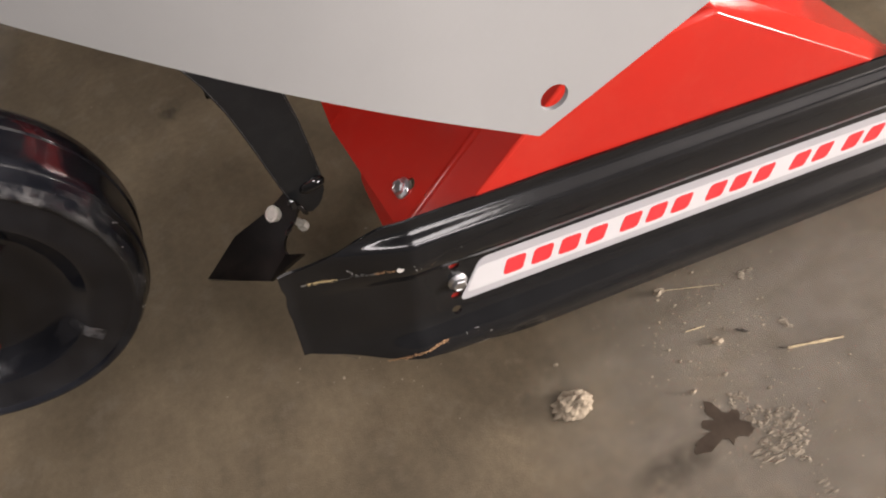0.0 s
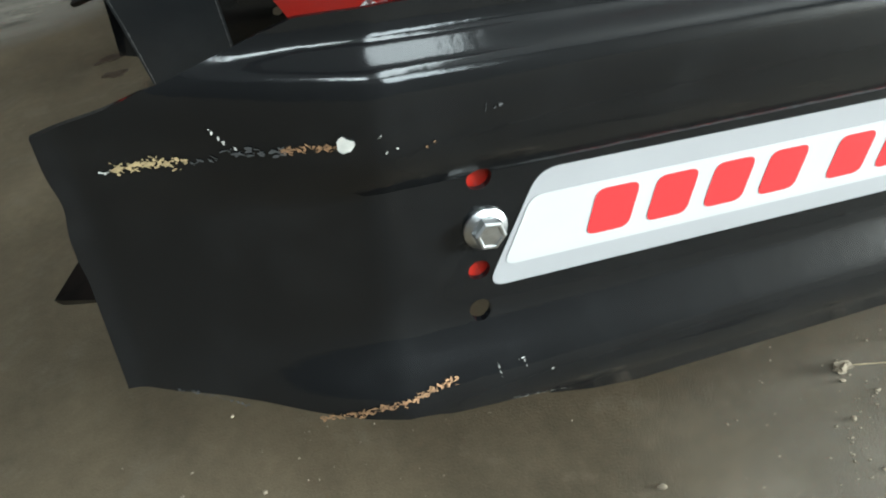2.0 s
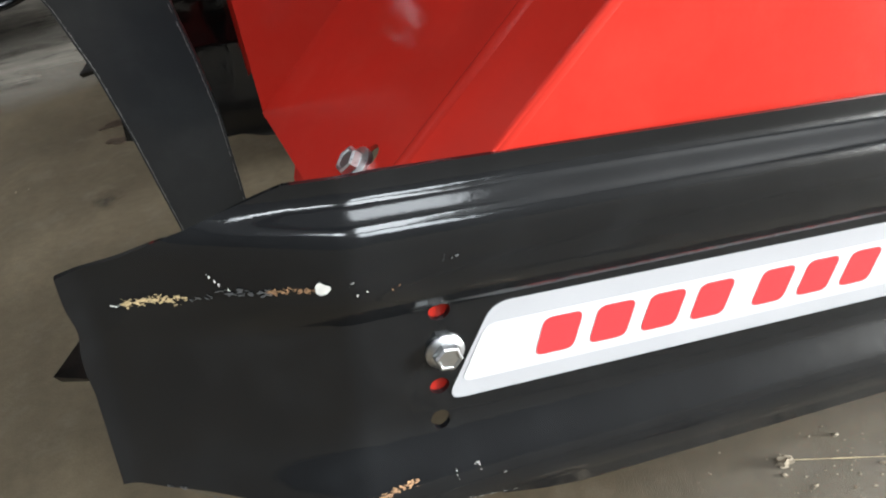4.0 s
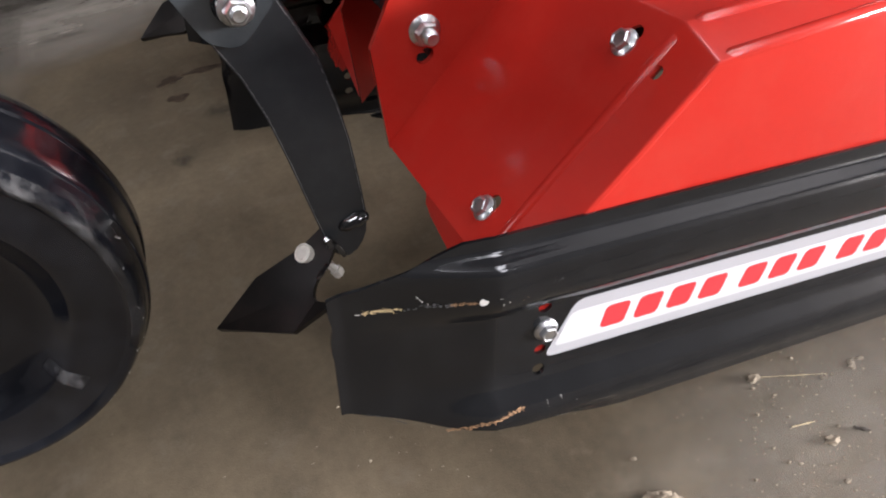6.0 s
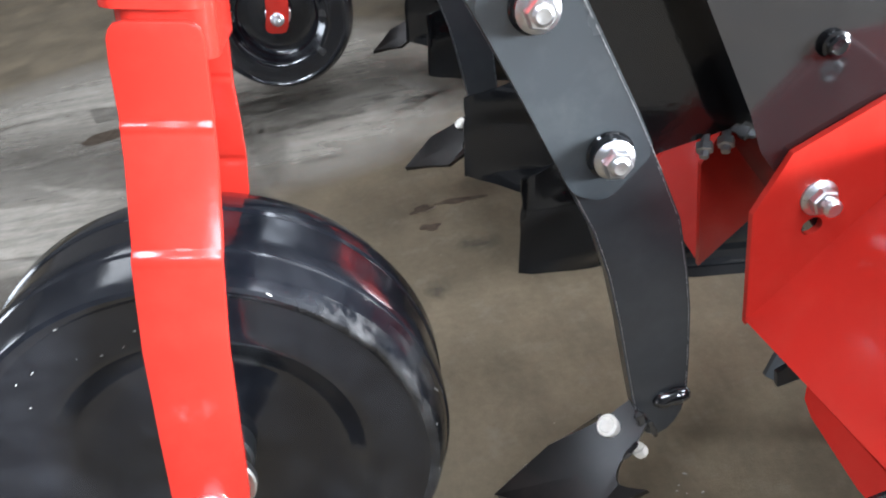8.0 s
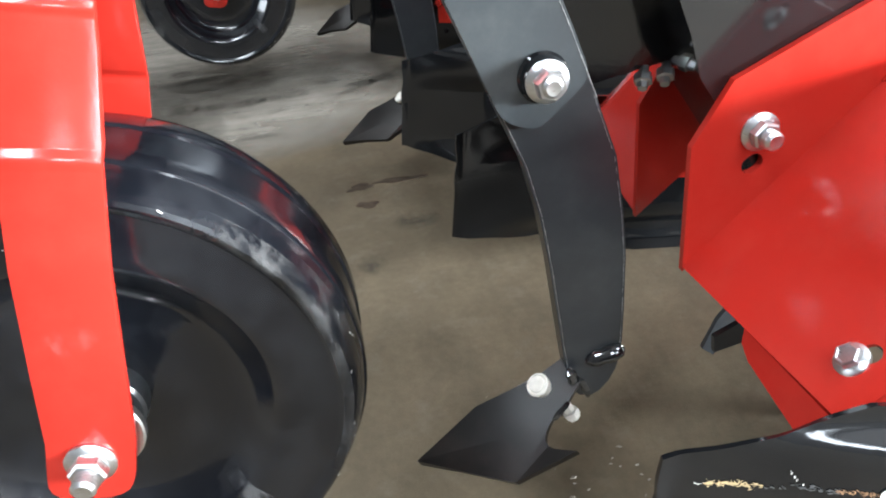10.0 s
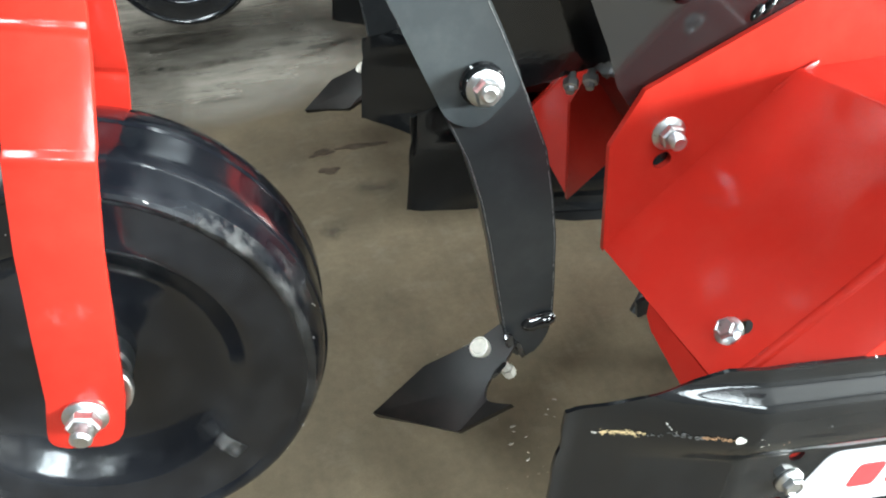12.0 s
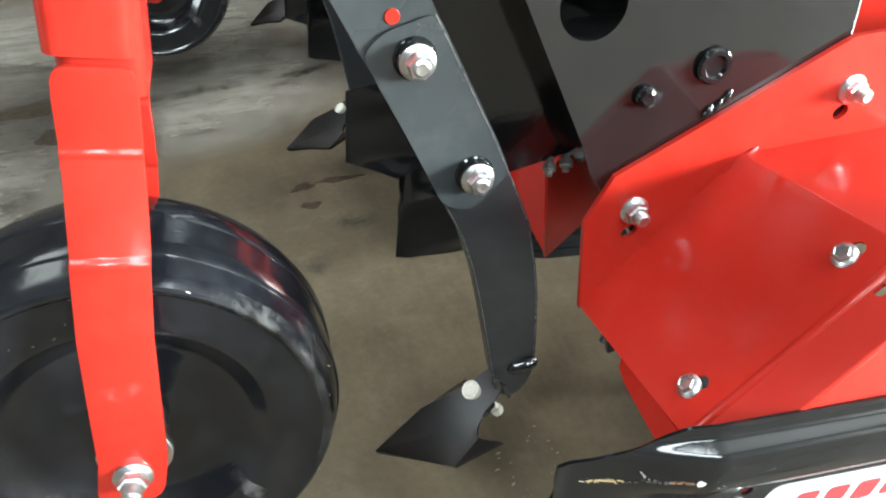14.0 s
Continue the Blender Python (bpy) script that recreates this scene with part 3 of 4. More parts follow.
def build_hood(inner=False):
    ob = thing("guard_hood", (0.12, 0.1, 0.19), "glossy red folded sheet-steel guard hood bolted beside the rotor case", "guard", "guard hoods of the cultivator")
    y_in, y1, y2 = 0.197, 0.051, 0.0185
    x0, x_rear, x_end = -0.034, 0.234, 0.46
    top_in, top_out = (HOOD_TOP - front_z(-0.006, y_in)) / SLOPE - 0.006, (HOOD_TOP - front_z(-0.006, y1)) / SLOPE - 0.006
    z_end = HOOD_TOP - 0.69 * (x_end - x_rear)
    d = 0.0085
    bm = bmesh.new()
    V = lambda x, y, z: bm.verts.new((x, y, z))
    a0, a1, a2, a3 = V(x0, y_in, front_z(x0, y_in)), V(top_in, y_in, HOOD_TOP), V(x_rear, y_in, HOOD_TOP), V(x_end, y_in, z_end)
    xb = x0 + 0.0115
    y1, top_out = 0.049, 0.1135
    b0, b1, b2, b3 = V(xb, y1, front_z(xb, y1)), V(top_out, y1, front_z(top_out, y1)), V(x_rear, y1, HOOD_TOP + 0.004), V(x_end, y1, z_end)
    y2 = 0.0184
    fold = lambda x: 0.2850 + 0.955 * (x - 0.030)
    c0, c1, c2, c3 = V(xb + 0.001, y2, fold(xb + 0.001)), V(top_out + 0.002, y2, fold(top_out)), V(x_rear + 0.002, y2, HOOD_TOP - d + 0.003), V(x_end, y2, z_end - d)
    # side panel: leans in behind the upper edge of the shield, then lies against its flat middle
    xs = (xb + 0.003, top_out + 0.004, x_rear, x_end)
    row = lambda y, z: [V(x, y, z - 0.126 * x) for x in xs]
    (h0, h1, h2, h3), (g0, g1, g2, g3), (f0, f1, f2, f3), (e0, e1, e2, e3) = row(0.0199, 0.2985), row(0.0199, 0.279), row(0.0133, 0.266), row(0.0133, 0.184)
    h0.co.z, g0.co.z, f0.co.z = (fold(xb) - k for k in (0.0036, 0.0050, 0.0063))
    h3.co.z, g3.co.z, f3.co.z, e3.co.z = (z_end - d - k for k in (0.010, 0.020, 0.030, 0.060))
    for f in ((a0, a1, b1, b0), (a1, a2, b2, b1), (a2, a3, b3, b2), (b0, b1, c1, c0), (b1, b2, c2, c1), (b2, b3, c3, c2), (c0, c1, h1, h0), (c1, c2, h2, h1), (c2, c3, h3, h2), (h0, h1, g1, g0), (h1, h2, g2, g1), (h2, h3, g3, g2), (g0, g1, f1, f0), (g1, g2, f2, f1), (g2, g3, f3, f2), (f0, f1, e1, e0), (f1, f2, e2, e1), (f2, f3, e3, e2)):
        bm.faces.new(f)
    bmesh.ops.recalc_face_normals(bm, faces=bm.faces)
    low = {h0, h1, h2, h3, g0, g1, g2, g3, f0, f1, f2, f3, e0, e1, e2, e3}
    creases = [e for e in bm.edges if len(e.link_faces) == 2 and not (set(e.verts) & low)]
    bmesh.ops.bevel(bm, geom=creases, offset=0.0015, segments=4, affect="EDGES", profile=0.5)
    bmesh.ops.solidify(bm, geom=bm.faces[:], thickness=0.0025)
    sheet = part("sheet", bm, RED, ob, "", 35.0)
    # lower lip of the front plate
    bm = bmesh.new()
    prism(bm, [(-0.0270, 0.133, front_z(-0.0270, 0.133) - 0.0040), (-0.0300, 0.129, 0.243), (-0.0305, 0.120, 0.237), (-0.0310, 0.072, 0.230), (-0.0280, y1, 0.228), (xb + 0.001, y1, front_z(xb, y1) - 0.0040)], (0.002, 0, 0))
    part("lip", bm, RED, ob)
    n = Vector((-0.676, 0.0, 0.737))
    up = Vector((0.737, 0.0, 0.676))

    def slot(at, axis, direction, length, r):
        c = bmesh.new()
        at, axis, direction = Vector(at), Vector(axis).normalized(), Vector(direction).normalized()
        side = axis.cross(direction)
        pts = []
        for s, flip in ((length / 2, 0), (-length / 2, math.pi)):
            for k in range(9):
                a = -math.pi / 2 + math.pi * k / 8 + flip
                pts.append(at + direction * (s + r * math.cos(a)) + side * (r * math.sin(a)) - axis * 0.02)
        prism(c, pts, axis * 0.04)
        return c

    b2p, b4p = Vector((-0.0060, 0.0750, front_z(-0.0060))), Vector((0.0915, 0.0745, front_z(0.0915)))
    if not inner:
        cut(sheet, [slot(b2p + up * 0.004 - Vector((0, 0.002, 0)), n, up * 0.6 + Vector((0, -0.3, 0)), 0.010, 0.0050), slot(b4p + up * 0.004, n, up * 0.6 + Vector((0, -0.3, 0)), 0.010, 0.0050),
                    slot((0.092, 0.042, front_z(0.092) - 0.004), n, up, 0.002, 0.0034)])
    for q in () if inner else (b2p, b4p):
        flange_bolt(ob, q, n, 0.68)
    # pressed beads along the two folds
    top_b, top_c = (x_rear - 0.002, y1, HOOD_TOP + 0.004), (x_rear, y2 + 0.0050, HOOD_TOP - d + 0.0040)
    for p, q in (((top_out + 0.004, y1, front_z(top_out, y1)), top_b), ((top_out + 0.004, y2 + 0.0050, fold(top_out) + 0.0010), top_c), ((xb + 0.004, y1, front_z(xb + 0.004, y1)), (top_out - 0.004, y1, front_z(top_out - 0.004, y1))), ((xb + 0.008, y2 + 0.0050, fold(xb + 0.008) + 0.0010), (top_out - 0.001, y2 + 0.0050, fold(top_out - 0.003) + 0.0010))):
        bm = bmesh.new()
        p, q = Vector(p) - n * 0.0042, Vector(q) - n * 0.0042
        e = q - p
        lathe(bm, p, e, [(0.0, 0.0030), (0.006, 0.0050), (e.length - 0.006, 0.0050), (e.length, 0.0030)], 40)
        part("bead", bm, RED, ob)
    # upright flange with nuts
    y = y_in
    zc = front_z(x0, y)
    bm = bmesh.new()
    outline = [(-0.0335, y, zc - 0.004), (-0.0345, y, 0.333), (-0.0125, y, 0.370), (0.172, y, 0.452), (0.60, y, 0.452), (0.60, y, 0.20), (0.44, y, 0.20), (x_rear, y, HOOD_TOP - 0.006), (top_in + 0.006, y, HOOD_TOP - 0.006)]
    prism(bm, outline, (0, 0.005, 0))
    soften(bm, 0.0012)
    fl = part("flange", bm, RED, ob, "bright red upright mounting flange")
    bm = bmesh.new()
    block(bm, (0.318, y - 0.016, 0.318), (0.324, y - 0.0005, 0.445))
    soften(bm, 0.0012)
    part("rib", bm, RED, ob)
    if inner:
        return ob
    cut(fl, [slot((0.0045, y, 0.3170), (0, 1, 0), (0.85, 0, 0.5), 0.003, 0.0054), slot((0.1755, y, 0.3910), (0, 1, 0), (0.85, 0, 0.5), 0.003, 0.0054)])
    flange_nut(ob, (0.0065, y, 0.3370), (0, -1, 0), 0.006, 0.84)
    flange_nut(ob, (0.1800, y, 0.4095), (0, -1, 0), 0.006, 0.84)
    edge_wear(ob, [(x0 + 0.004, y_in - 0.002, front_z(x0 + 0.004, y_in) + 0.0032), (x0 + 0.030, y_in - 0.002, front_z(x0 + 0.030, y_in) + 0.0032)], (0, -1, 0), (-0.68, 0, 0.74), 0.0014, 34, "pale chips along the fold", BARE_PRIMER, 0.3)
    edge_wear(ob, [(xb + 0.010, y1 - 0.002, front_z(xb + 0.010, y1) + 0.0012), (top_out, y1 - 0.002, HOOD_TOP + 0.0012)], (0, -1, 0), (-0.66, -0.13, 0.73), 0.0012, 35, "pale chips along the fold", BARE_PRIMER, 0.03)
    # weld bead at the bend
    bm = bmesh.new()
    lathe(bm, (0.078, y - 0.001, front_z(0.078, y) + 0.001), (0.030, 0.0, 0.018), [(0, 0.0008), (0.004, 0.0020), (0.030, 0.0024), (0.034, 0.0008)], 10)
    part("weld", bm, RED, ob)
    return ob


hood = build_hood()


# ---------------------------------------------------------------- hoe tine with its share
def build_tine():
    ob = thing("hoe_tine", (-0.1, MID, 0.08), "dark grey steel tine carrying a black pointed duckfoot share", "tine", "hoe tines of the cultivator")
    bm = bmesh.new()
    y = 0.230
    left = [(-0.279, 0.700), (-0.193, 0.491), (-0.163, 0.420), (-0.138, 0.356), (-0.1245, 0.322), (-0.1155, 0.285), (-0.1095, 0.245), (-0.1015, 0.176), (-0.098, 0.150), (-0.0955, 0.139)]
    right = [(-0.0890, 0.1305), (-0.0810, 0.1275), (-0.0730, 0.1315), (-0.0665, 0.1390), (-0.0615, 0.1490), (-0.0585, 0.1620), (-0.0575, 0.175), (-0.0570, 0.20), (-0.0572, 0.245), (-0.0600, 0.278), (-0.066, 0.320), (-0.080, 0.361), (-0.096, 0.404), (-0.135, 0.500), (-0.213, 0.700)]
    prism(bm, [(x, y, z) for x, z in left + right], (0, 0.014, 0))
    soften(bm, 0.0012, 2, 60)
    part("shank", bm, SHANK, ob, "dark steel shank with bright worn edges")
    edge_wear(ob, [(x + 0.0012, y, z) for x, z in left[3:9]], (1, 0, 0.2), (0, -1, 0), 0.0008, 31, "bright worn steel along the edge", None, 1.0)
    edge_wear(ob, [(x - 0.0012, y, z) for x, z in right[5:12]], (-1, 0, 0), (0, -1, 0), 0.0007, 32, "bright worn steel along the edge", None, 0.97)
    edge_wear(ob, [(x - 0.0012, y - 0.006, z) for x, z in right[11:14]], (-1, 0, 0), (0, -1, 0), 0.0007, 33, "bright worn steel along the edge", None, 0.95)
    bm = bmesh.new()
    pts = rounded([(-0.1870, y - 0.006, 0.4795), (-0.164, y - 0.006, 0.423), (-0.138, y - 0.006, 0.355), (-0.117, y - 0.006, 0.346), (-0.085, y - 0.006, 0.374), (-0.096, y - 0.006, 0.405), (-0.1350, y - 0.006, 0.5010), (-0.1720, y - 0.006, 0.4925)], 0.009, 4)
    prism(bm, pts, (0, 0.0055, 0))
    soften(bm, 0.0012, 2, 60)
    part("clamp_plate", bm, CLAMP_SHEEN, ob, "clamp plate over the shank, its grey sheen painted in")
    bm = bmesh.new()
    prism(bm, [(-0.278, y - 0.0035, 0.700), (-0.1900, y - 0.0035, 0.486), (-0.1840, y - 0.0035, 0.470), (-0.1265, y - 0.0035, 0.480), (-0.1355, y - 0.0035, 0.502), (-0.212, y - 0.0035, 0.700)], (0, 0.0033, 0))
    soften(bm, 0.0010, 2, 60)
    part("arm", bm, CLAMP_SHEEN, ob, "arm plate above the clamp, its grey sheen painted in")
    for x, z in ((-0.1135, 0.3782), (-0.1523, 0.4730)):
        bm = bmesh.new()
        lathe(bm, (x, y - 0.006, z), (0, -1, 0), [(-0.001, 0.0150), (0.0010, 0.0150), (0.0022, 0.0138), (0.0070, 0.0132), (0.0080, 0.0124)], 32)
        part("spacer", bm, BLACK, ob, "black painted spacer under the nut")
        flange_nut(ob, (x, y - 0.0138, z), (0, -1, 0), 0.0004, 0.90)
    bm = bmesh.new()
    lathe(bm, (-0.1645, y - 0.0036, 0.5015), (0, -1, 0), [(0, 0.0052), (0.0008, 0.0048)], 20)
    part("plug", bm, RED, ob, "red plug in an open bolt hole")
    # weld lump where the foot meets the shank
    bm = bmesh.new()
    lathe(bm, (-0.0845, y - 0.001, 0.1615), (0.028, -0.002, 0.0075), [(0.0, 0.002), (0.003, 0.0046), (0.008, 0.0062), (0.013, 0.0055), (0.018, 0.0066), (0.023, 0.0058), (0.027, 0.0046), (0.029, 0.0015)], 20, lambda a: 1 + 0.10 * math.sin(3 * a))
    part("weld", bm, CASE, ob, "rough glossy black weld bead")
    for at, way, size in (((-0.0985, y - 0.004, 0.1600), (0.006, -0.004, -0.016), 1.0), ((-0.0915, y - 0.012, 0.1555), (0.003, -0.001, -0.010), 0.62), ((-0.1035, y - 0.0185, 0.1430), (-0.009, -0.004, -0.006), 0.55)):
        bm = bmesh.new()
        lathe(bm, at, way, [(0.0, 0.0015), (0.003, 0.0040 * size), (0.006, 0.0034 * size), (0.009, 0.0046 * size), (0.013, 0.0036 * size), (0.016, 0.0012)], 16, lambda a: 1 + 0.18 * math.sin(3 * a + 1))
        part("weld", bm, CASE, ob, "lumpy glossy black weld")
    # share: two wings on a ridge
    c = MID
    share = part("share", share_mesh(c), SHARE, ob, "black pointed duckfoot share with swept wings", 20.0)
    n = Vector((-0.58, -0.25, 0.77)).normalized()
    bm = bmesh.new()
    lathe(bm, Vector((-0.1195, 0.2300, 0.1465)), n, [(-0.010, 0.0070), (-0.001, 0.0084), (0.0016, 0.0090), (0.0028, 0.0086), (0.0032, 0.0076), (0.0020, 0.0070), (0.0020, 0.0062), (0.0030, 0.0056), (0.0032, 0.0020), (0.0030, 0.0004)], 28)
    part("share_bolt", bm, DULL_STEEL, share, "dull round bolt head")
    bm = bmesh.new()
    lathe(bm, Vector((-0.098, 0.227, 0.1205)), Vector((0.45, -0.25, -0.85)), [(-0.008, 0.0044), (0.001, 0.0044), (0.0014, 0.0064), (0.0060, 0.0064), (0.0066, 0.0052), (0.0086, 0.0048), (0.0092, 0.0036)], 30, hexagon)
    part("share_nut", bm, DULL_STEEL, share, "dull nut under the share")
    return ob


def bend_through(pts, steps):
    """The points between the given ones on a smooth curve through them, without these."""
    out = []
    for i in range(len(pts) - 1):
        p0, p1, p2, p3 = pts[max(0, i - 1)], pts[i], pts[i + 1], pts[min(len(pts) - 1, i + 2)]
        for k in range(1, steps):
            t = k / steps
            out.append(0.5 * (2 * p1 + (p2 - p0) * t + (2 * p0 - 5 * p1 + 4 * p2 - p3) * t * t + (3 * p1 - p0 - 3 * p2 + p3) * t ** 3))
    return out


def share_mesh(c):
    bm = bmesh.new()
    V = lambda x, y, z: bm.verts.new((x, y, z))
    tip, r1, r2, r3 = V(-0.2145, c, 0.088), V(-0.166, c, 0.1315), V(-0.121, c, 0.148), V(-0.099, c, 0.163)
    for s in (-1, 1):
        t2 = V(-0.180, c + s * 0.031, 0.0985)
        bot, wing = V(-0.1505, c + s * 0.0525, 0.1035), V(-0.108, c + s * 0.058, 0.129)
        n1, n2 = V(-0.1235, c + s * 0.042, 0.1215), V(-0.1195, c + s * 0.031, 0.129)
        n3, n4 = V(-0.104, c + s * 0.024, 0.140), V(-0.092, c + s * 0.017, 0.152)
        m1 = V(-0.146, c + s * 0.025, 0.1205)
        if s > 0:
            n2.co, n3.co, n4.co, m1.co = Vector((-0.122, c + 0.017, 0.132)), Vector((-0.108, c + 0.010, 0.142)), Vector((-0.097, c + 0.008, 0.154)), Vector((-0.148, c + 0.018, 0.118))
            t2.co, bot.co, wing.co, n1.co = Vector((-0.183, c + 0.022, 0.090)), Vector((-0.1505, c + 0.042, 0.088)), Vector((-0.110, c + 0.048, 0.105)), Vector((-0.124, c + 0.030, 0.112))
        curve = [bm.verts.new(q) for q in bend_through([n3.co, n2.co, n1.co, wing.co], 4)]
        a, b, e = curve[:3], curve[3:6], curve[6:]
        for f in ((tip, r1, m1), (tip, m1, t2), (t2, m1, bot), (r1, r2, n2, m1), (m1, n2, *b, n1, bot), (bot, n1, *e, wing), (r2, r3, n4, n3), (r2, n3, *a, n2)):
            bm.faces.new(f if s < 0 else f[::-1])
    bmesh.ops.recalc_face_normals(bm, faces=bm.faces)
    if sum(f.normal.z for f in bm.faces) < 0:
        bmesh.ops.reverse_faces(bm, faces=bm.faces)
    bmesh.ops.solidify(bm, geom=bm.faces[:], thickness=0.005)
    return bm


tine = build_tine()


# ---------------------------------------------------------------- rotor case
def build_case():
    ob = thing("rotor_case", (0.1, MID, 0.30), "glossy black welded steel rotor case with bolts and a large hole", "machine case", "rotor cases of the cultivator")
    bm = bmesh.new()
    y = 0.2025
    prism(bm, [(-0.038, y, 0.398), (-0.168, y, 0.712), (0.172, y, 0.712), (0.172, y, 0.43), (0.30, y, 0.40), (0.36, y, 0.25), (0.05, y, 0.25), (-0.030, y, 0.372)], (0, 2 * (MID - y), 0))
    soften(bm, 0.002, 2, 40)
    body = part("body", bm, CASE, ob)
    c = bmesh.new()
    lathe(c, (-0.0365, y - 0.02, 0.4995), (0, 1, 0), [(0, 0.024), (0.075, 0.024)], 32)
    cut(body, [c])
    bm = bmesh.new()
    prism(bm, [(-0.079, 0.244, 0.362), (-0.024, 0.244, 0.371), (-0.02, 0.244, 0.45), (-0.15, 0.244, 0.712), (-0.225, 0.244, 0.712)], (0, 0.008, 0))
    soften(bm, 0.001, 1, 40)
    part("bracket_plate", bm, BLACK, ob, "black bracket plate behind the shank")
    edge_wear(ob, [(0.1712, y, 0.435), (0.1712, y, 0.56)], (-1, 0, 0), (0, -1, 0), 0.0018, 41, "bare pale edge of the case", BARE_PRIMER, 0.95)
    for x, z, s in ((0.0065, 0.4300, 0.62),):
        bm = bmesh.new()
        lathe(bm, (x, y - 0.003, z), (0, -1, 0), [(-0.001, 0.0132 * s), (0.0008, 0.0130 * s), (0.0014, 0.0100 * s), (0.0036, 0.0096 * s), (0.0044, 0.0070 * s), (0.0040, 0.0040 * s)], 24)
        part("bolt_head", bm, BLACK, ob, "black painted bolt head")
    bm = bmesh.new()
    lathe(bm, (0.0580, y - 0.003, 0.4450), (0, -1, 0), [(-0.001, 0.0135), (0.0005, 0.0135), (0.0026, 0.0118), (0.0026, 0.0088), (0.0006, 0.0070), (0.0004, 0.003)], 32)
    part("plug", bm, BLACK, ob, "black ring-shaped plug")
    # raised beads that stand in for the nuts mirrored in the glossy case
    for x, z in ((0.0600, 0.4095), (0.0680, 0.4125), (0.0745, 0.4185)):
        bm = bmesh.new()
        lathe(bm, (x - 0.003, y - 0.001, z - 0.005), (0.006, 0.0, 0.010), [(0.0, 0.0008), (0.002, 0.0022), (0.005, 0.0026), (0.009, 0.0020), (0.0115, 0.0006)], 16, lambda a: 1 + 0.12 * math.sin(2 * a + x * 300))
        part("weld", bm, CASE, ob, "short glossy bead in place of a nut's reflection")
    for x, yy in ((-0.045, 0.250), (-0.030, 0.252)):
        bm = bmesh.new()
        lathe(bm, (x, yy - 0.006, 0.366), (-0.3, -0.6, -0.5), [(-0.004, 0.0030), (0.003, 0.0030), (0.0032, 0.0056), (0.0085, 0.0056), (0.0090, 0.0034), (0.013, 0.0030)], 36, hexagon)
        part("set_screw", bm, ZINC, ob, "small zinc set screw")
    bm = bmesh.new()
    block(bm, (-0.16, 0.205, 0.70), (0.02, 0.269, 0.80))
    soften(bm, 0.002)
    part("mount", bm, BLACK, ob, "black mount below the toolbar")
    return ob


case = build_case()


# ---------------------------------------------------------------- rotor under the hood
def build_rotor():
    cx, cz = 0.17, 0.132
    ob = thing("rotor", (cx, MID, 0.0), "black rotor shaft with curved tilling blades touching the floor", "rotor", "rotors of the cultivator")
    bm = bmesh.new()
    lathe(bm, (cx, MID - 0.16, cz), (0, 1, 0), [(0, 0.018), (0.002, 0.02), (0.318, 0.02), (0.32, 0.018)], 20)
    part("shaft", bm, SHANK, ob)
    bm = bmesh.new()
    block(bm, (cx - 0.03, MID - 0.02, cz + 0.01), (cx + 0.03, MID + 0.02, 0.27))
    soften(bm, 0.003)
    part("housing", bm, BLACK, ob)
    for row, y0 in enumerate((MID - 0.10, MID + 0.034, MID + 0.12)):
        for k in range(4):
            a = math.pi / 2 * k + (0.0, 0.0, 0.75)[row]
            bm = bmesh.new()
            pts = []
            for r, off, w in ((0.015, 0.0, 0.013), (0.06, 0.0, 0.013), (0.10, 0.05, 0.012), (0.132, 0.12, 0.008)):
                pts.append((r, off, w))
            ring = []
            for r, off, w in pts:
                ang = a + off
                d = Vector((math.cos(ang), 0, math.sin(ang)))
                t = Vector((-math.sin(ang), 0, math.cos(ang)))
                q = Vector((cx, y0, cz)) + d * min(r, 0.1315)
                ring.append([bm.verts.new(q + t * w + Vector((0, s, 0))) for s in (0, 0.005)] + [bm.verts.new(q - t * w + Vector((0, s, 0))) for s in (0.005, 0)])
            for u, v in zip(ring, ring[1:]):
                for i in range(4):
                    j = (i + 1) % 4
                    bm.faces.new((u[i], u[j], v[j], v[i]))
            bm.faces.new(ring[0][::-1])
            bm.faces.new(ring[-1])
            part("blade", bm, SHANK, ob)
    return ob


rotor = build_rotor()


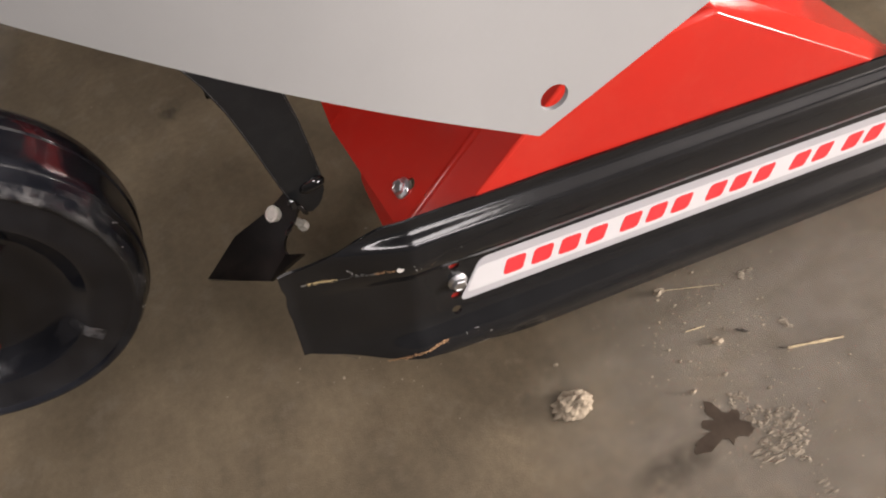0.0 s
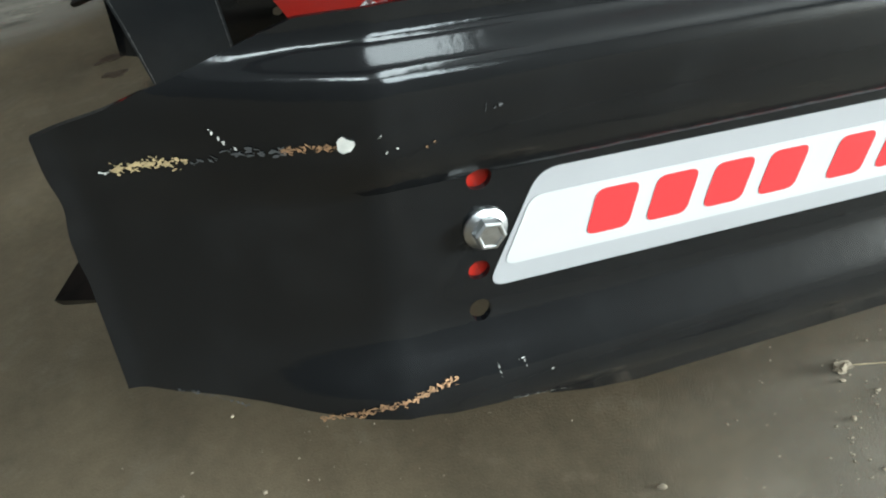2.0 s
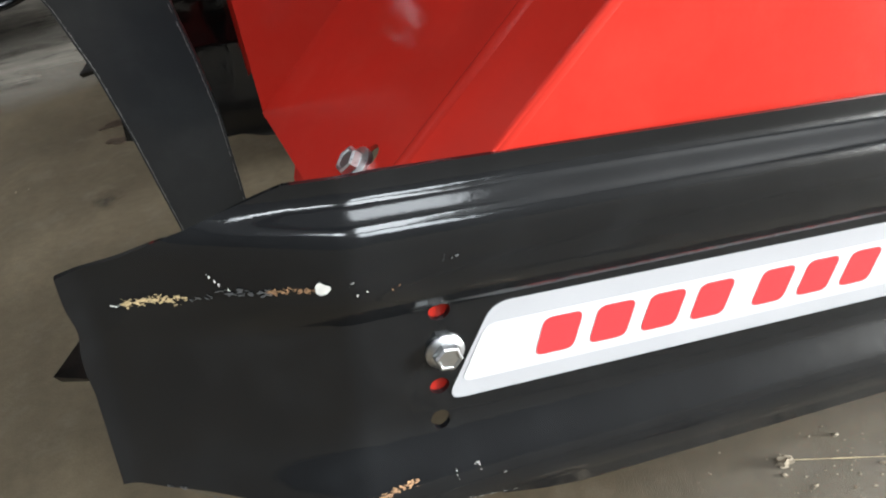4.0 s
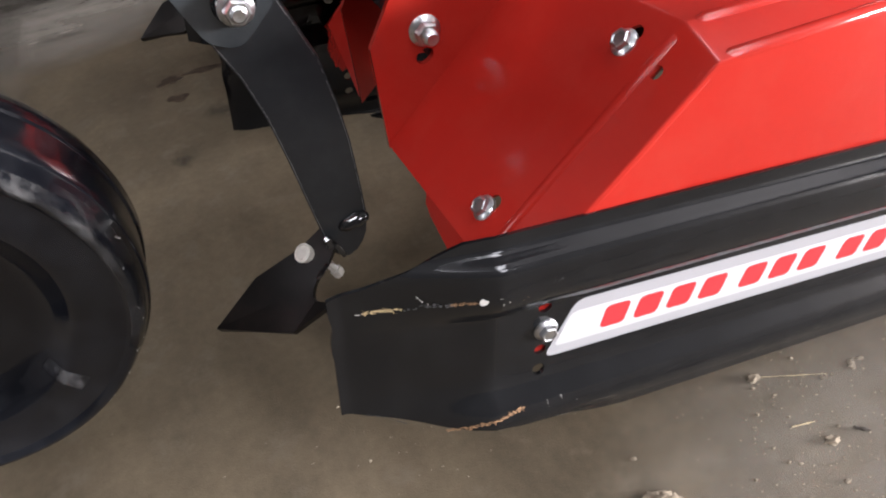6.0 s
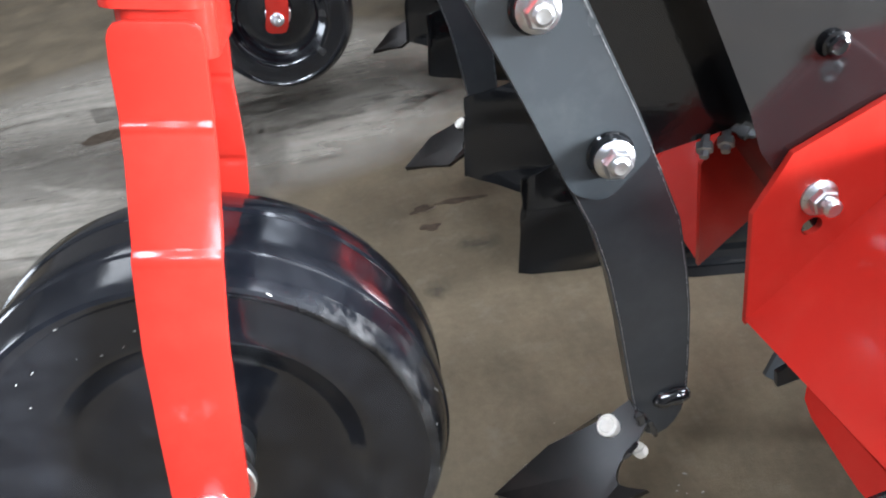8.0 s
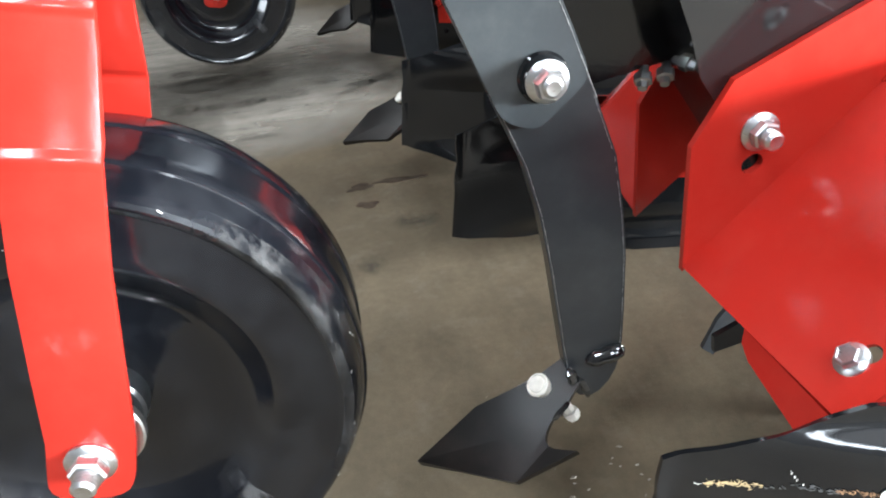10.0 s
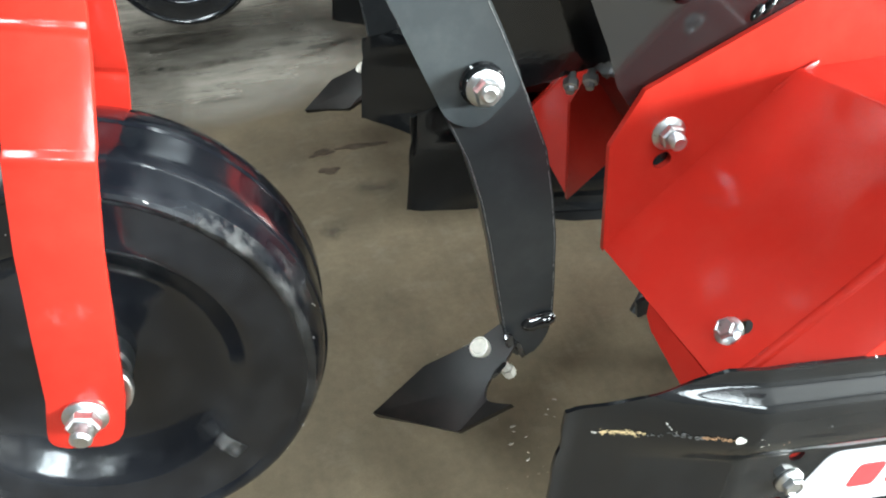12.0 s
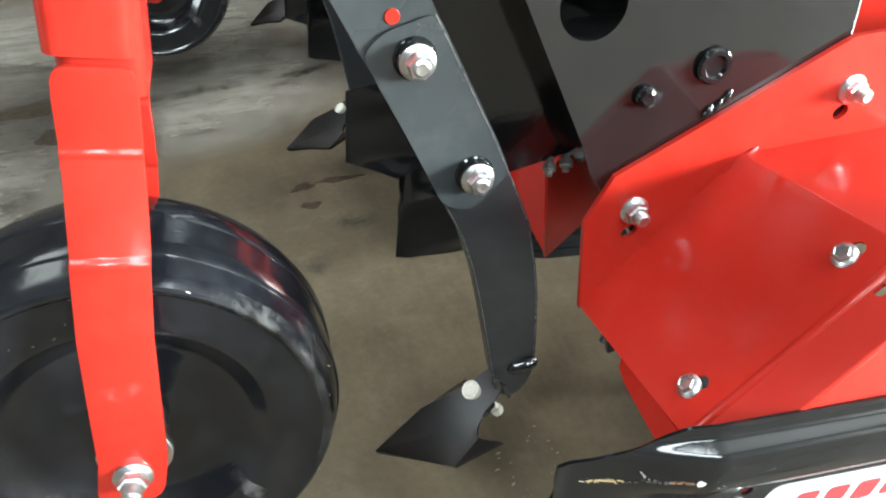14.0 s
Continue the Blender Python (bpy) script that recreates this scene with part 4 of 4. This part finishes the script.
# ---------------------------------------------------------------- depth wheel and its fork
def build_wheel():
    cx, cz, c = -0.3975, 0.2215, MID
    ob = thing("depth_wheel", (cx, c, 0.081), "glossy black steel depth wheel in a bright red fork", "wheel", "depth wheels of the cultivator")
    R = 0.1600
    half = [(0.049, 0.114), (0.0495, 0.130), (0.0510, 0.1405), (0.0540, 0.1445), (0.0548, 0.1468), (0.0535, 0.1495), (0.0480, 0.1525), (0.041, 0.1550), (0.0335, 0.1570), (0.0300, 0.1580), (0.0285, 0.1592), (0.0265, R), (0.012, R), (0.010, R - 0.0015), (0.002, R - 0.0015)]
    inner = [(0.0485, 0.1085), (0.0470, 0.1048), (0.0435, 0.1005), (0.0340, 0.0905), (0.0280, 0.0825), (0.0255, 0.0740), (0.0250, 0.060), (0.0250, 0.046), (0.0252, 0.040), (0.0255, 0.034), (0.0255, 0.016)]
    near = inner[::-1] + half
    prof = [(-h, r) for h, r in near] + [(h + (0.010 if r > 0.115 else 0.0), r) for h, r in near[::-1]]
    bm = bmesh.new()
    lathe(bm, (cx, c, cz), (0, 1, 0), prof, 96)
    wheel = part("wheel", bm, BLACK_WHEEL, ob, "glossy black dished steel wheel with scuffed rim", 22.0)
    bm = bmesh.new()
    lathe(bm, (cx, c, cz), (0, 1, 0), [(-0.074, 0.013), (-0.0735, 0.014), (0.0735, 0.014), (0.074, 0.013)], 28)
    part("hub", bm, ZINC, wheel, "grey steel hub tube")
    bm = bmesh.new()
    lathe(bm, (cx + 0.006, c - 0.070, cz + 0.008), (0, -1, 0), [(-0.006, 0.024), (-0.005, 0.0262), (0, 0.0262), (0.001, 0.025)], 32)
    part("washer", bm, ZINC, wheel, "zinc washer")
    bm = bmesh.new()
    lathe(bm, (cx, c, cz), (0, -1, 0), [(0.022, 0.026), (0.040, 0.026), (0.042, 0.024), (0.042, 0.015)], 40)
    part("bearing_ring", bm, SHANK, wheel, "dark steel bearing ring")
    rnd = random.Random(11)
    # scuffs on the rim and the face
    def patch(name, a0, a1, r0, r1, off, mat, label, n=16, size=1.0):
        bm = bmesh.new()
        for k in range(n):
            a = a0 + (a1 - a0) * rnd.random()
            r = r0 + (r1 - r0) * rnd.random()
            s, w = rnd.uniform(0.0010, 0.0045) * size, rnd.uniform(0.0003, 0.0010) * size
            u = Vector((math.cos(a), 0, math.sin(a)))
            t = Vector((-math.sin(a), 0, math.cos(a)))
            q = Vector((cx, c, cz)) + u * r + Vector((0, -off(r) - 0.0006, 0))
            sl = (off(r + 0.002) - off(r - 0.002)) / 0.004
            un = (u - Vector((0, sl, 0))).normalized()
            tilt = rnd.uniform(-0.6, 0.6)
            t2 = (t + un * tilt).normalized()
            w2 = un * w
            ring = [bm.verts.new(q + p + Vector((0, 0, 0))) for p in (t2 * s, t2 * s * 0.3 + w2, -t2 * s * 0.6 + w2 * 0.7, -t2 * s, -t2 * s * 0.2 - w2, t2 * s * 0.6 - w2 * 0.6)]
            bm.faces.new(ring)
        tagged(part(name, bm, mat, wheel, label), kind="stuff")

    def face_off(r):
        tab = sorted((b, a) for a, b in near[:-4])
        return along(tab, r)

    def rubbed(a0, a1, r0, r1, mat=RUBBED):
        bm = bmesh.new()
        grid = []
        for i in range(15):
            a = a0 + (a1 - a0) * i / 14
            line = []
            for k in range(9):
                r = r0 + (r1 - r0) * k / 8
                line.append(bm.verts.new((cx + r * math.cos(a), c - face_off(r) - 0.0007, cz + r * math.sin(a))))
            grid.append(line)
        for u, v in zip(grid, grid[1:]):
            for k in range(8):
                bm.faces.new((u[k], u[k + 1], v[k + 1], v[k]))
        part("scuff", bm, mat, wheel, "grey rubbed scuff in the paint")

    rubbed(-0.05, 0.55, 0.142, 0.1565)
    rubbed(0.45, 0.95, 0.142, 0.1540)
    rubbed(-0.93, -0.80, 0.092, 0.126, SCRAPED)
    rubbed(3.3, 4.0, 0.120, 0.150)
    rubbed(-0.5, 0.0, 0.143, 0.1560)
    patch("chip", 1.5, 3.0, 0.112, 0.142, face_off, BARE_PRIMER, "tiny bare chips", 9, 0.4)
    patch("chip", -1.0, 0.2, 0.149, 0.157, face_off, BARE_PRIMER, "tiny bare chips along the rim", 16, 0.6)
    patch("chip", 0.9, 1.1, 0.1485, 0.1495, face_off, BARE_PRIMER, "tiny bare chips", 1)

    # fork: two cranked flat bars and the tube above
    def bar(sign):
        rows = [(-0.4035, 0.081, 0.1935), (-0.4028, 0.081, 0.1955), (-0.4018, 0.081, 0.1985), (-0.4005, 0.081, 0.2030), (-0.3985, 0.081, 0.2090), (-0.391, 0.081, 0.234), (-0.3835, 0.0785, 0.280), (-0.374, 0.0735, 0.338), (-0.3640, 0.0690, 0.3840)]
        for i in range(13):                                  # outward bend with the ridge left by the press
            u = i / 12
            rows.append((-0.3634 + 0.0026 * u, 0.0686 - 0.0042 * u ** 1.6 + 0.0011 * math.sin(math.pi * u) ** 2, 0.3868 + 0.0102 * u))
        rows.append((-0.3530, 0.0480, 0.4400))
        for i in range(13):                                  # inward bend
            u = i / 12
            rows.append((-0.3520 + 0.0024 * u, 0.0455 - 0.0030 * (1 - (1 - u) ** 1.6) + 0.0014 * math.sin(math.pi * min(1.0, max(0.0, (u - 0.25) / 0.6))) ** 2, 0.4480 + 0.0120 * u))
        rows += [(-0.3450, 0.0420, 0.4860), (-0.3425, 0.0418, 0.4980), (-0.3415, 0.0417, 0.5020), (-0.3410, 0.0416, 0.5045), (-0.3406, 0.0416, 0.5058)]
        bm = bmesh.new()
        w, th = 0.0232, 0.006
        ring = []
        for i, (x, dy, z) in enumerate(rows):
            k = w
            if i < 4:
                k = w * (0.45, 0.72, 0.88, 0.97)[i]
            elif i >= len(rows) - 4:
                k = w * (0.62, 0.82, 0.92, 0.98)[len(rows) - 1 - i]
            lean = Vector((1, 0, -0.19)).normalized()
            q = Vector((x, c + sign * dy, z))
            o = Vector((0, sign * th, 0))
            ring.append([bm.verts.new(p) for p in (q - lean * k, q + lean * k, q + lean * k - o, q - lean * k - o)])
        for u, v in zip(ring, ring[1:]):
            for i in range(4):
                j = (i + 1) % 4
                bm.faces.new((u[i], u[j], v[j], v[i]))
        bm.faces.new(ring[0][::-1])
        bm.faces.new(ring[-1])
        bmesh.ops.recalc_face_normals(bm, faces=bm.faces)
        soften(bm, 0.0012, 2, 60)
        return part("fork_arm", bm, RED, ob, "bright red cranked flat-bar fork arm", 24.0)

    bar(-1)
    bar(1)
    bm = bmesh.new()
    pts = rounded([(-0.3645, c - 0.0352, 0.490), (-0.3175, c - 0.0352, 0.481), (-0.3175, c + 0.0352, 0.481), (-0.3645, c + 0.0352, 0.490)], 0.010, 4)
    prism(bm, pts, (0.055, 0, 0.32))
    part("fork_tube", bm, RED, ob, "bright red square fork tube with rounded edges")
    # upper sleeve of the tube, its mouth just above the arms
    bm = bmesh.new()
    pts = rounded([(-0.3655, c - 0.0405, 0.5160), (-0.3165, c - 0.0405, 0.5065), (-0.3165, c + 0.0405, 0.5065), (-0.3655, c + 0.0405, 0.5160)], 0.011, 5)
    prism(bm, pts, (0.055, 0, 0.32))
    soften(bm, 0.0015, 3, 50)
    part("sleeve", bm, RED, ob, "bright red square sleeve round the fork tube")
    smear(ob, (-0.3810, c - 0.0778, 0.300), (0.016, 0, 0.004), (-0.002, 0.0006, 0.009))
    flange_nut(ob, (-0.3945, c - 0.0815, 0.2215), (0, -1, -0.02), 0.008, 1.0)
    return ob


wheel = build_wheel()

# the other half of each unit, and the units further along
hood_2 = build_hood(True)
hood_2.matrix_basis = mirrored(hood)
LOWER = Matrix.Translation((-0.008, -0.002, -0.020))          # the adjustable shields hang one hole lower elsewhere
shield_2 = build_shield(False)
HOME = Matrix.Translation(shield_2.location)
shield_2.matrix_basis = Matrix.Translation(STEP) @ LOWER @ HOME
copy_thing(shield_2, LOWER @ mirrored(shield))
for k in (1, 2, 3):
    d = Matrix.Translation(STEP * k)
    copy_thing(hood, d @ Matrix.Translation(hood.location))
    copy_thing(hood_2, d @ mirrored(hood) @ Matrix.Diagonal(hood_2.scale.to_4d()).inverted())
    if k > 1:
        copy_thing(shield_2, d @ LOWER @ HOME)
    copy_thing(shield_2, d @ LOWER @ mirrored(shield))
    copy_thing(tine, d @ Matrix.Translation(tine.location))
    copy_thing(case, d @ Matrix.Translation(case.location))
    copy_thing(rotor, d @ Matrix.Translation(rotor.location))
    if k == 2:
        copy_thing(wheel, d @ Matrix.Translation((0.0, -0.03, 0.0)) @ Matrix.Translation(wheel.location))

# ---------------------------------------------------------------- toolbar and grey panel above the units
bar_thing = thing("toolbar", (-0.23, 1.0, 0.80), "black square steel toolbar that carries the units", "toolbar")
bm = bmesh.new()
prism(bm, rounded([(-0.33, -0.02, 0.80), (-0.10, -0.02, 0.80), (-0.10, -0.02, 0.93), (-0.33, -0.02, 0.93)], 0.012), (0, 2.6, 0))
part("beam", bm, BLACK, bar_thing)

panel = thing("sheet_panel", (0.0, -0.168, 0.52), "light grey painted sheet-steel panel with a round hole", "panel")
bm = bmesh.new()
cols = [-0.245 + 0.251 * i / 20 for i in range(21)] + [0.006 + 0.264 * i / 12 for i in range(1, 13)]
grid = []
for x in cols:
    low = 0.522 + (0.006 - x) * 0.715 if x < 0.006 else 0.522 + (x - 0.006) * 0.4167
    back = 1.6 * max(0.0, -0.02 - x) ** 2
    grid.append([bm.verts.new((x, -0.168 + back, low + (0.712 - low) * k / 5)) for k in range(6)])
for a, b in zip(grid, grid[1:]):
    for k in range(5):
        bm.faces.new((a[k], b[k], b[k + 1], a[k + 1]))
bmesh.ops.recalc_face_normals(bm, faces=bm.faces)
bmesh.ops.solidify(bm, geom=bm.faces[:], thickness=0.002)
sheet = part("sheet", bm, GREY_PAINT, panel)
c = bmesh.new()
lathe(c, (0.0125, -0.18, 0.5365), (0, 1, 0), [(0, 0.0052), (0.03, 0.0052)], 24)
cut(sheet, [c])
bm = bmesh.new()
block(bm, (-0.17, -0.168, 0.708), (-0.13, -0.018, 0.7125))
block(bm, (-0.17, -0.0225, 0.7125), (-0.13, -0.018, 0.86))
part("strap", bm, GREY_PAINT, panel)


# ---------------------------------------------------------------- on the floor
def blob(bm, centre, rx, ry, rz, rnd, sub=2, rough=0.3):
    r = bmesh.ops.create_icosphere(bm, subdivisions=sub, radius=1.0)
    seed = Vector((rnd.uniform(-50, 50), rnd.uniform(-50, 50), rnd.uniform(-50, 50)))
    for v in r["verts"]:
        k = 1 + rough * noise.noise(v.co * 1.7 + seed) + 0.5 * rough * noise.noise(v.co * 4.5 + seed) + 0.12 * rough * noise.noise(v.co * 12.0 + seed)
        v.co = Vector((v.co.x * rx * k, v.co.y * ry * k, max(-0.4, v.co.z) * rz * k)) + Vector(centre)


rnd = random.Random(21)
bm = bmesh.new()
blob(bm, (0.077, -0.041, 0.005), 0.0185, 0.0125, 0.012, rnd, 5, 0.5)
tagged(part("soil_clod", bm, SOIL, None, "", 60.0), "crumbly pale clod of dry soil on the floor", "clod")


def puddle(name, outline_seed, centre, rx, ry, turn, label, spikes=0.45, z=0.0012):
    rnd = random.Random(outline_seed)
    bm = bmesh.new()
    ring = []
    s = Vector((rnd.uniform(-9, 9), rnd.uniform(-9, 9), 0))
    for i in range(64):
        a = 2 * math.pi * i / 64
        k = 1 + spikes * noise.noise(Vector((math.cos(a) * 1.2, math.sin(a) * 1.2, 0)) + s) * 1.4 + 0.10 * noise.noise(Vector((math.cos(a) * 5, math.sin(a) * 5, 3)) + s)
        x, y = rx * k * math.cos(a), ry * k * math.sin(a)
        ca, sa = math.cos(turn), math.sin(turn)
        ring.append((centre[0] + x * ca - y * sa, centre[1] + x * sa + y * ca))
    top = [bm.verts.new((x, y, z)) for x, y in ring]
    low = [bm.verts.new((centre[0] + (x - centre[0]) * 1.03, centre[1] + (y - centre[1]) * 1.03, -0.001)) for x, y in ring]
    bm.faces.new(top)
    for i in range(64):
        j = (i + 1) % 64
        bm.faces.new((top[i], low[i], low[j], top[j]))
    tagged(part(name, bm, WET), label, "stain", "stains on the floor")


def splash(name, centre, body, arms, label):
    """Splash with a rounded body and tapering arms: (degrees, length, half width)."""
    rnd = random.Random(5)
    bm = bmesh.new()
    ring = []
    for i in range(120):
        a = 360.0 * i / 120
        r = body
        for deg, length, half in arms:
            off = abs((a - deg + 180) % 360 - 180)
            r = max(r, length * max(0.0, 1 - (off / half) ** 1.5))
        r *= 1 + 0.12 * noise.noise(Vector((math.cos(radians(a)) * 5, math.sin(radians(a)) * 5, 1.0))) + 0.06 * rnd.uniform(-1, 1)
        ring.append((r * math.cos(radians(a)), r * math.sin(radians(a))))
    hub = bm.verts.new((centre[0], centre[1], 0.0012))
    top = [bm.verts.new((centre[0] + x, centre[1] + y, 0.0010)) for x, y in ring]
    low = [bm.verts.new((centre[0] + 1.04 * x, centre[1] + 1.04 * y, -0.001)) for x, y in ring]
    for i in range(120):
        j = (i + 1) % 120
        bm.faces.new((hub, top[i], top[j]))
        bm.faces.new((top[i], low[i], low[j], top[j]))
    tagged(part(name, bm, WET), label, "stain", "stains on the floor")


splash("wet_stain", (0.196, -0.127), 0.0135, [(100, 0.030, 38), (192, 0.043, 30), (150, 0.026, 35), (322, 0.024, 60), (30, 0.020, 50), (250, 0.018, 30)], "dark wet splash stain on the concrete floor")
puddle("oil_stain", 8, (-0.150, 0.914), 0.042, 0.0085, -0.05, "long dark oil stain on the concrete floor")
puddle("oil_stain", 9, (-0.215, 0.908), 0.020, 0.013, 0.3, "small dark oil stain on the concrete floor")
puddle("oil_stain", 10, (-0.212, 0.845), 0.016, 0.011, 0.0, "small dark oil stain on the concrete floor")
puddle("oil_stain", 12, (-0.74, 1.43), 0.070, 0.035, 0.2, "dark damp stain on the concrete floor")
puddle("oil_stain", 13, (-0.67, 1.27), 0.030, 0.030, 0.2, "dark damp stain on the concrete floor")
puddle("oil_stain", 14, (-0.90, 1.56), 0.060, 0.040, 0.6, "dark damp stain on the concrete floor")

rnd = random.Random(17)


def smudge(x, y, rx, ry):
    bm = bmesh.new()
    prism(bm, [(x + rx * math.cos(2 * math.pi * i / 28), y + ry * math.sin(2 * math.pi * i / 28), 0.0006) for i in range(28)], (0, 0, 0.0003))
    tagged(part("floor_smudge", bm, GRIME), "faint dark smudge of grime on the concrete floor", "smudge", "smudges on the floor", "stuff")


for x, y in ((-0.549, 1.409), (-0.486, 1.402), (-0.414, 1.399), (-0.359, 1.404), (-0.313, 1.412), (-0.249, 1.469), (-0.175, 1.425), (-0.116, 1.430), (-0.588, 1.680), (-0.463, 1.584), (-0.40, 1.60)):
    smudge(x, y, rnd.uniform(0.030, 0.042), rnd.uniform(0.022, 0.035))
for x, y, rx, ry in ((-0.220, 0.670, 0.022, 0.030), (-0.145, 0.773, 0.040, 0.030), (-0.38, 1.19, 0.055, 0.012), (-0.60, 0.30, 0.070, 0.060), (-0.72, 0.39, 0.060, 0.050), (0.13, -0.14, 0.05, 0.02), (-0.70, 1.02, 0.05, 0.06)):
    smudge(x, y, rx, ry)

# left and back: cement streaks plus painted brightness; front right: painted brightness alone
for x, y, rx, ry, mat in ((-1.05, 1.10, 0.62, 0.70, CEMENT_AND_LIGHT), (-0.75, 1.80, 0.80, 0.60, CEMENT_AND_LIGHT), (-0.98, 0.62, 0.44, 0.40, CEMENT_AND_LIGHT), (-0.45, 1.45, 0.45, 0.40, CEMENT_AND_LIGHT), (0.34, -0.10, 0.34, 0.24, PAINTED_LIGHT)):
    bm = bmesh.new()
    prism(bm, [(x + rx * math.cos(2 * math.pi * i / 40), y + ry * math.sin(2 * math.pi * i / 40), 0.0002) for i in range(40)], (0, 0, 0.0002))
    tagged(part("pale_floor_patch", bm, mat), "pale streaky patch on the floor, cement dust and painted brightness", "smear", "smears on the floor", "stuff")

bm = bmesh.new()
rnd = random.Random(51)
for k in range(16):
    x, y, a, r = rnd.gauss(-0.046, 0.020), rnd.gauss(0.256, 0.014), rnd.uniform(-0.5, 0.9), rnd.uniform(0.0005, 0.0024) * rnd.uniform(0.4, 1.0)
    prism(bm, [(x + r * k2 * math.cos(a + t), y + r * k2 * math.sin(a + t), 0.0006) for t, k2 in ((0, 1.5), (1.0, 0.6), (2.2, 0.8), (3.3, 1.4), (4.4, 0.5), (5.4, 0.7))], (0, 0, 0.0008))
tagged(part("cement_flake", bm, CEMENT_FLAKE), "pale flakes of dried cement on the floor", "flakes", "smears on the floor", "stuff")

bm = bmesh.new()
rnd = random.Random(33)
for k in range(620):
    if k < 300:
        x, y = rnd.gauss(0.245, 0.055), rnd.gauss(-0.03, 0.05)
    elif k < 400:
        x, y = rnd.gauss(0.235, 0.03), rnd.gauss(-0.15, 0.025)
    elif k < 470:
        x, y = rnd.gauss(-0.05, 0.05), rnd.gauss(0.14, 0.05)
    else:
        x, y = rnd.uniform(-0.7, 0.6), rnd.uniform(-0.4, 1.6)
    s = rnd.uniform(0.0003, 0.0009) * (2.2 if rnd.random() < 0.07 else 1.0)
    blob(bm, (x, y, s * 0.3), s * rnd.uniform(0.8, 2.0), s, s * 0.6, rnd, 1, 0.6)
tagged(part("soil_crumbs", bm, SOIL, None, "", 60.0), "pale crumbs of dry soil scattered on the floor", "crumbs", "", "stuff")

# trodden mud round the splash: low broken ridges and curls
bm = bmesh.new()
rnd = random.Random(52)


def ridge(x, y, turn, length, width, height):
    n = max(4, int(length / 0.004))
    bend = rnd.uniform(-0.8, 0.8)
    for i in range(n):
        u = i / (n - 1) - 0.5
        a = turn + bend * u
        blob(bm, (x + length * u * math.cos(a) + rnd.gauss(0, 0.0012), y + length * u * math.sin(a) + rnd.gauss(0, 0.0012), 0.0), length / n * rnd.uniform(0.7, 1.6), width * rnd.uniform(0.4, 1.5), height * rnd.uniform(0.3, 1.1), rnd, 2, 1.0)


for k in range(9):
    a = 2 * math.pi * k / 9 + 0.3
    if rnd.random() < 0.8:
        ridge(0.228 + 0.009 * math.cos(a), -0.132 + 0.007 * math.sin(a), a + 1.6, 0.008, 0.0018, 0.0016)
        ridge(0.249 + 0.009 * math.cos(a), -0.143 + 0.006 * math.sin(a), a + 1.5, 0.008, 0.0016, 0.0015)
for k in range(16):
    ridge(rnd.gauss(0.226, 0.015), rnd.gauss(-0.166, 0.010), rnd.uniform(-1.6, -0.7), rnd.uniform(0.010, 0.022), 0.0016, 0.0014)
for x, y in ((0.220, -0.110), (0.319, 0.008), (0.319, -0.061), (0.247, -0.168)):
    for k in range(7):
        a = rnd.uniform(0.0, 4.4)
        ridge(x + 0.007 * math.cos(a), y + 0.005 * math.sin(a), a + 1.6, 0.007, 0.0013, 0.0012)
tagged(part("dried_mud", bm, DIRT, None, "", 60.0), "low trodden ridges of dried mud round the splash", "mud", "", "stuff")
for x, y, sx, sy in ((0.224, 0.033, 0.006, 0.0035), (0.242, -0.047, 0.0065, 0.004), (0.188, -0.083, 0.0035, 0.0015)):
    bm = bmesh.new()
    blob(bm, (x, y, 0.0008), sx, sy, 0.003, rnd, 3, 0.7)
    tagged(part("soil_clod", bm, SOIL, None, "", 60.0), "small flat pale clod of soil on the floor", "clod")


def stick(name, a, b, r, mat, label):
    bm = bmesh.new()
    a, b = Vector(a), Vector(b)
    n = 6
    d = (b - a)
    lathe(bm, a, d, [(d.length * i / n, r * (0.7 + 0.3 * math.sin(i * 1.9 + 1)) * (0.6 if i in (0, n) else 1)) for i in range(n + 1)], 8)
    tagged(part(name, bm, mat), label, "straw" if mat is STRAW else "twig", "litter on the floor")


stick("twig", (0.266, -0.044, 0.002), (0.276, -0.052, 0.002), 0.0021, TWIG, "short dark twig lying on the floor")
stick("twig", (0.2905, -0.081, 0.001), (0.294, -0.084, 0.001), 0.0010, TWIG, "tiny dark twig lying on the floor")
stick("straw", (0.297, -0.0855, 0.0015), (0.350, -0.1010, 0.0022), 0.0020, STRAW, "pale broken straw lying on the floor")
stick("straw", (0.221, -0.022, 0.001), (0.242, -0.0255, 0.001), 0.0009, STRAW, "thin pale straw lying on the floor")
stick("straw", (0.228, 0.033, 0.001), (0.285, 0.010, 0.001), 0.0005, STRAW, "thin pale straw lying on the floor")
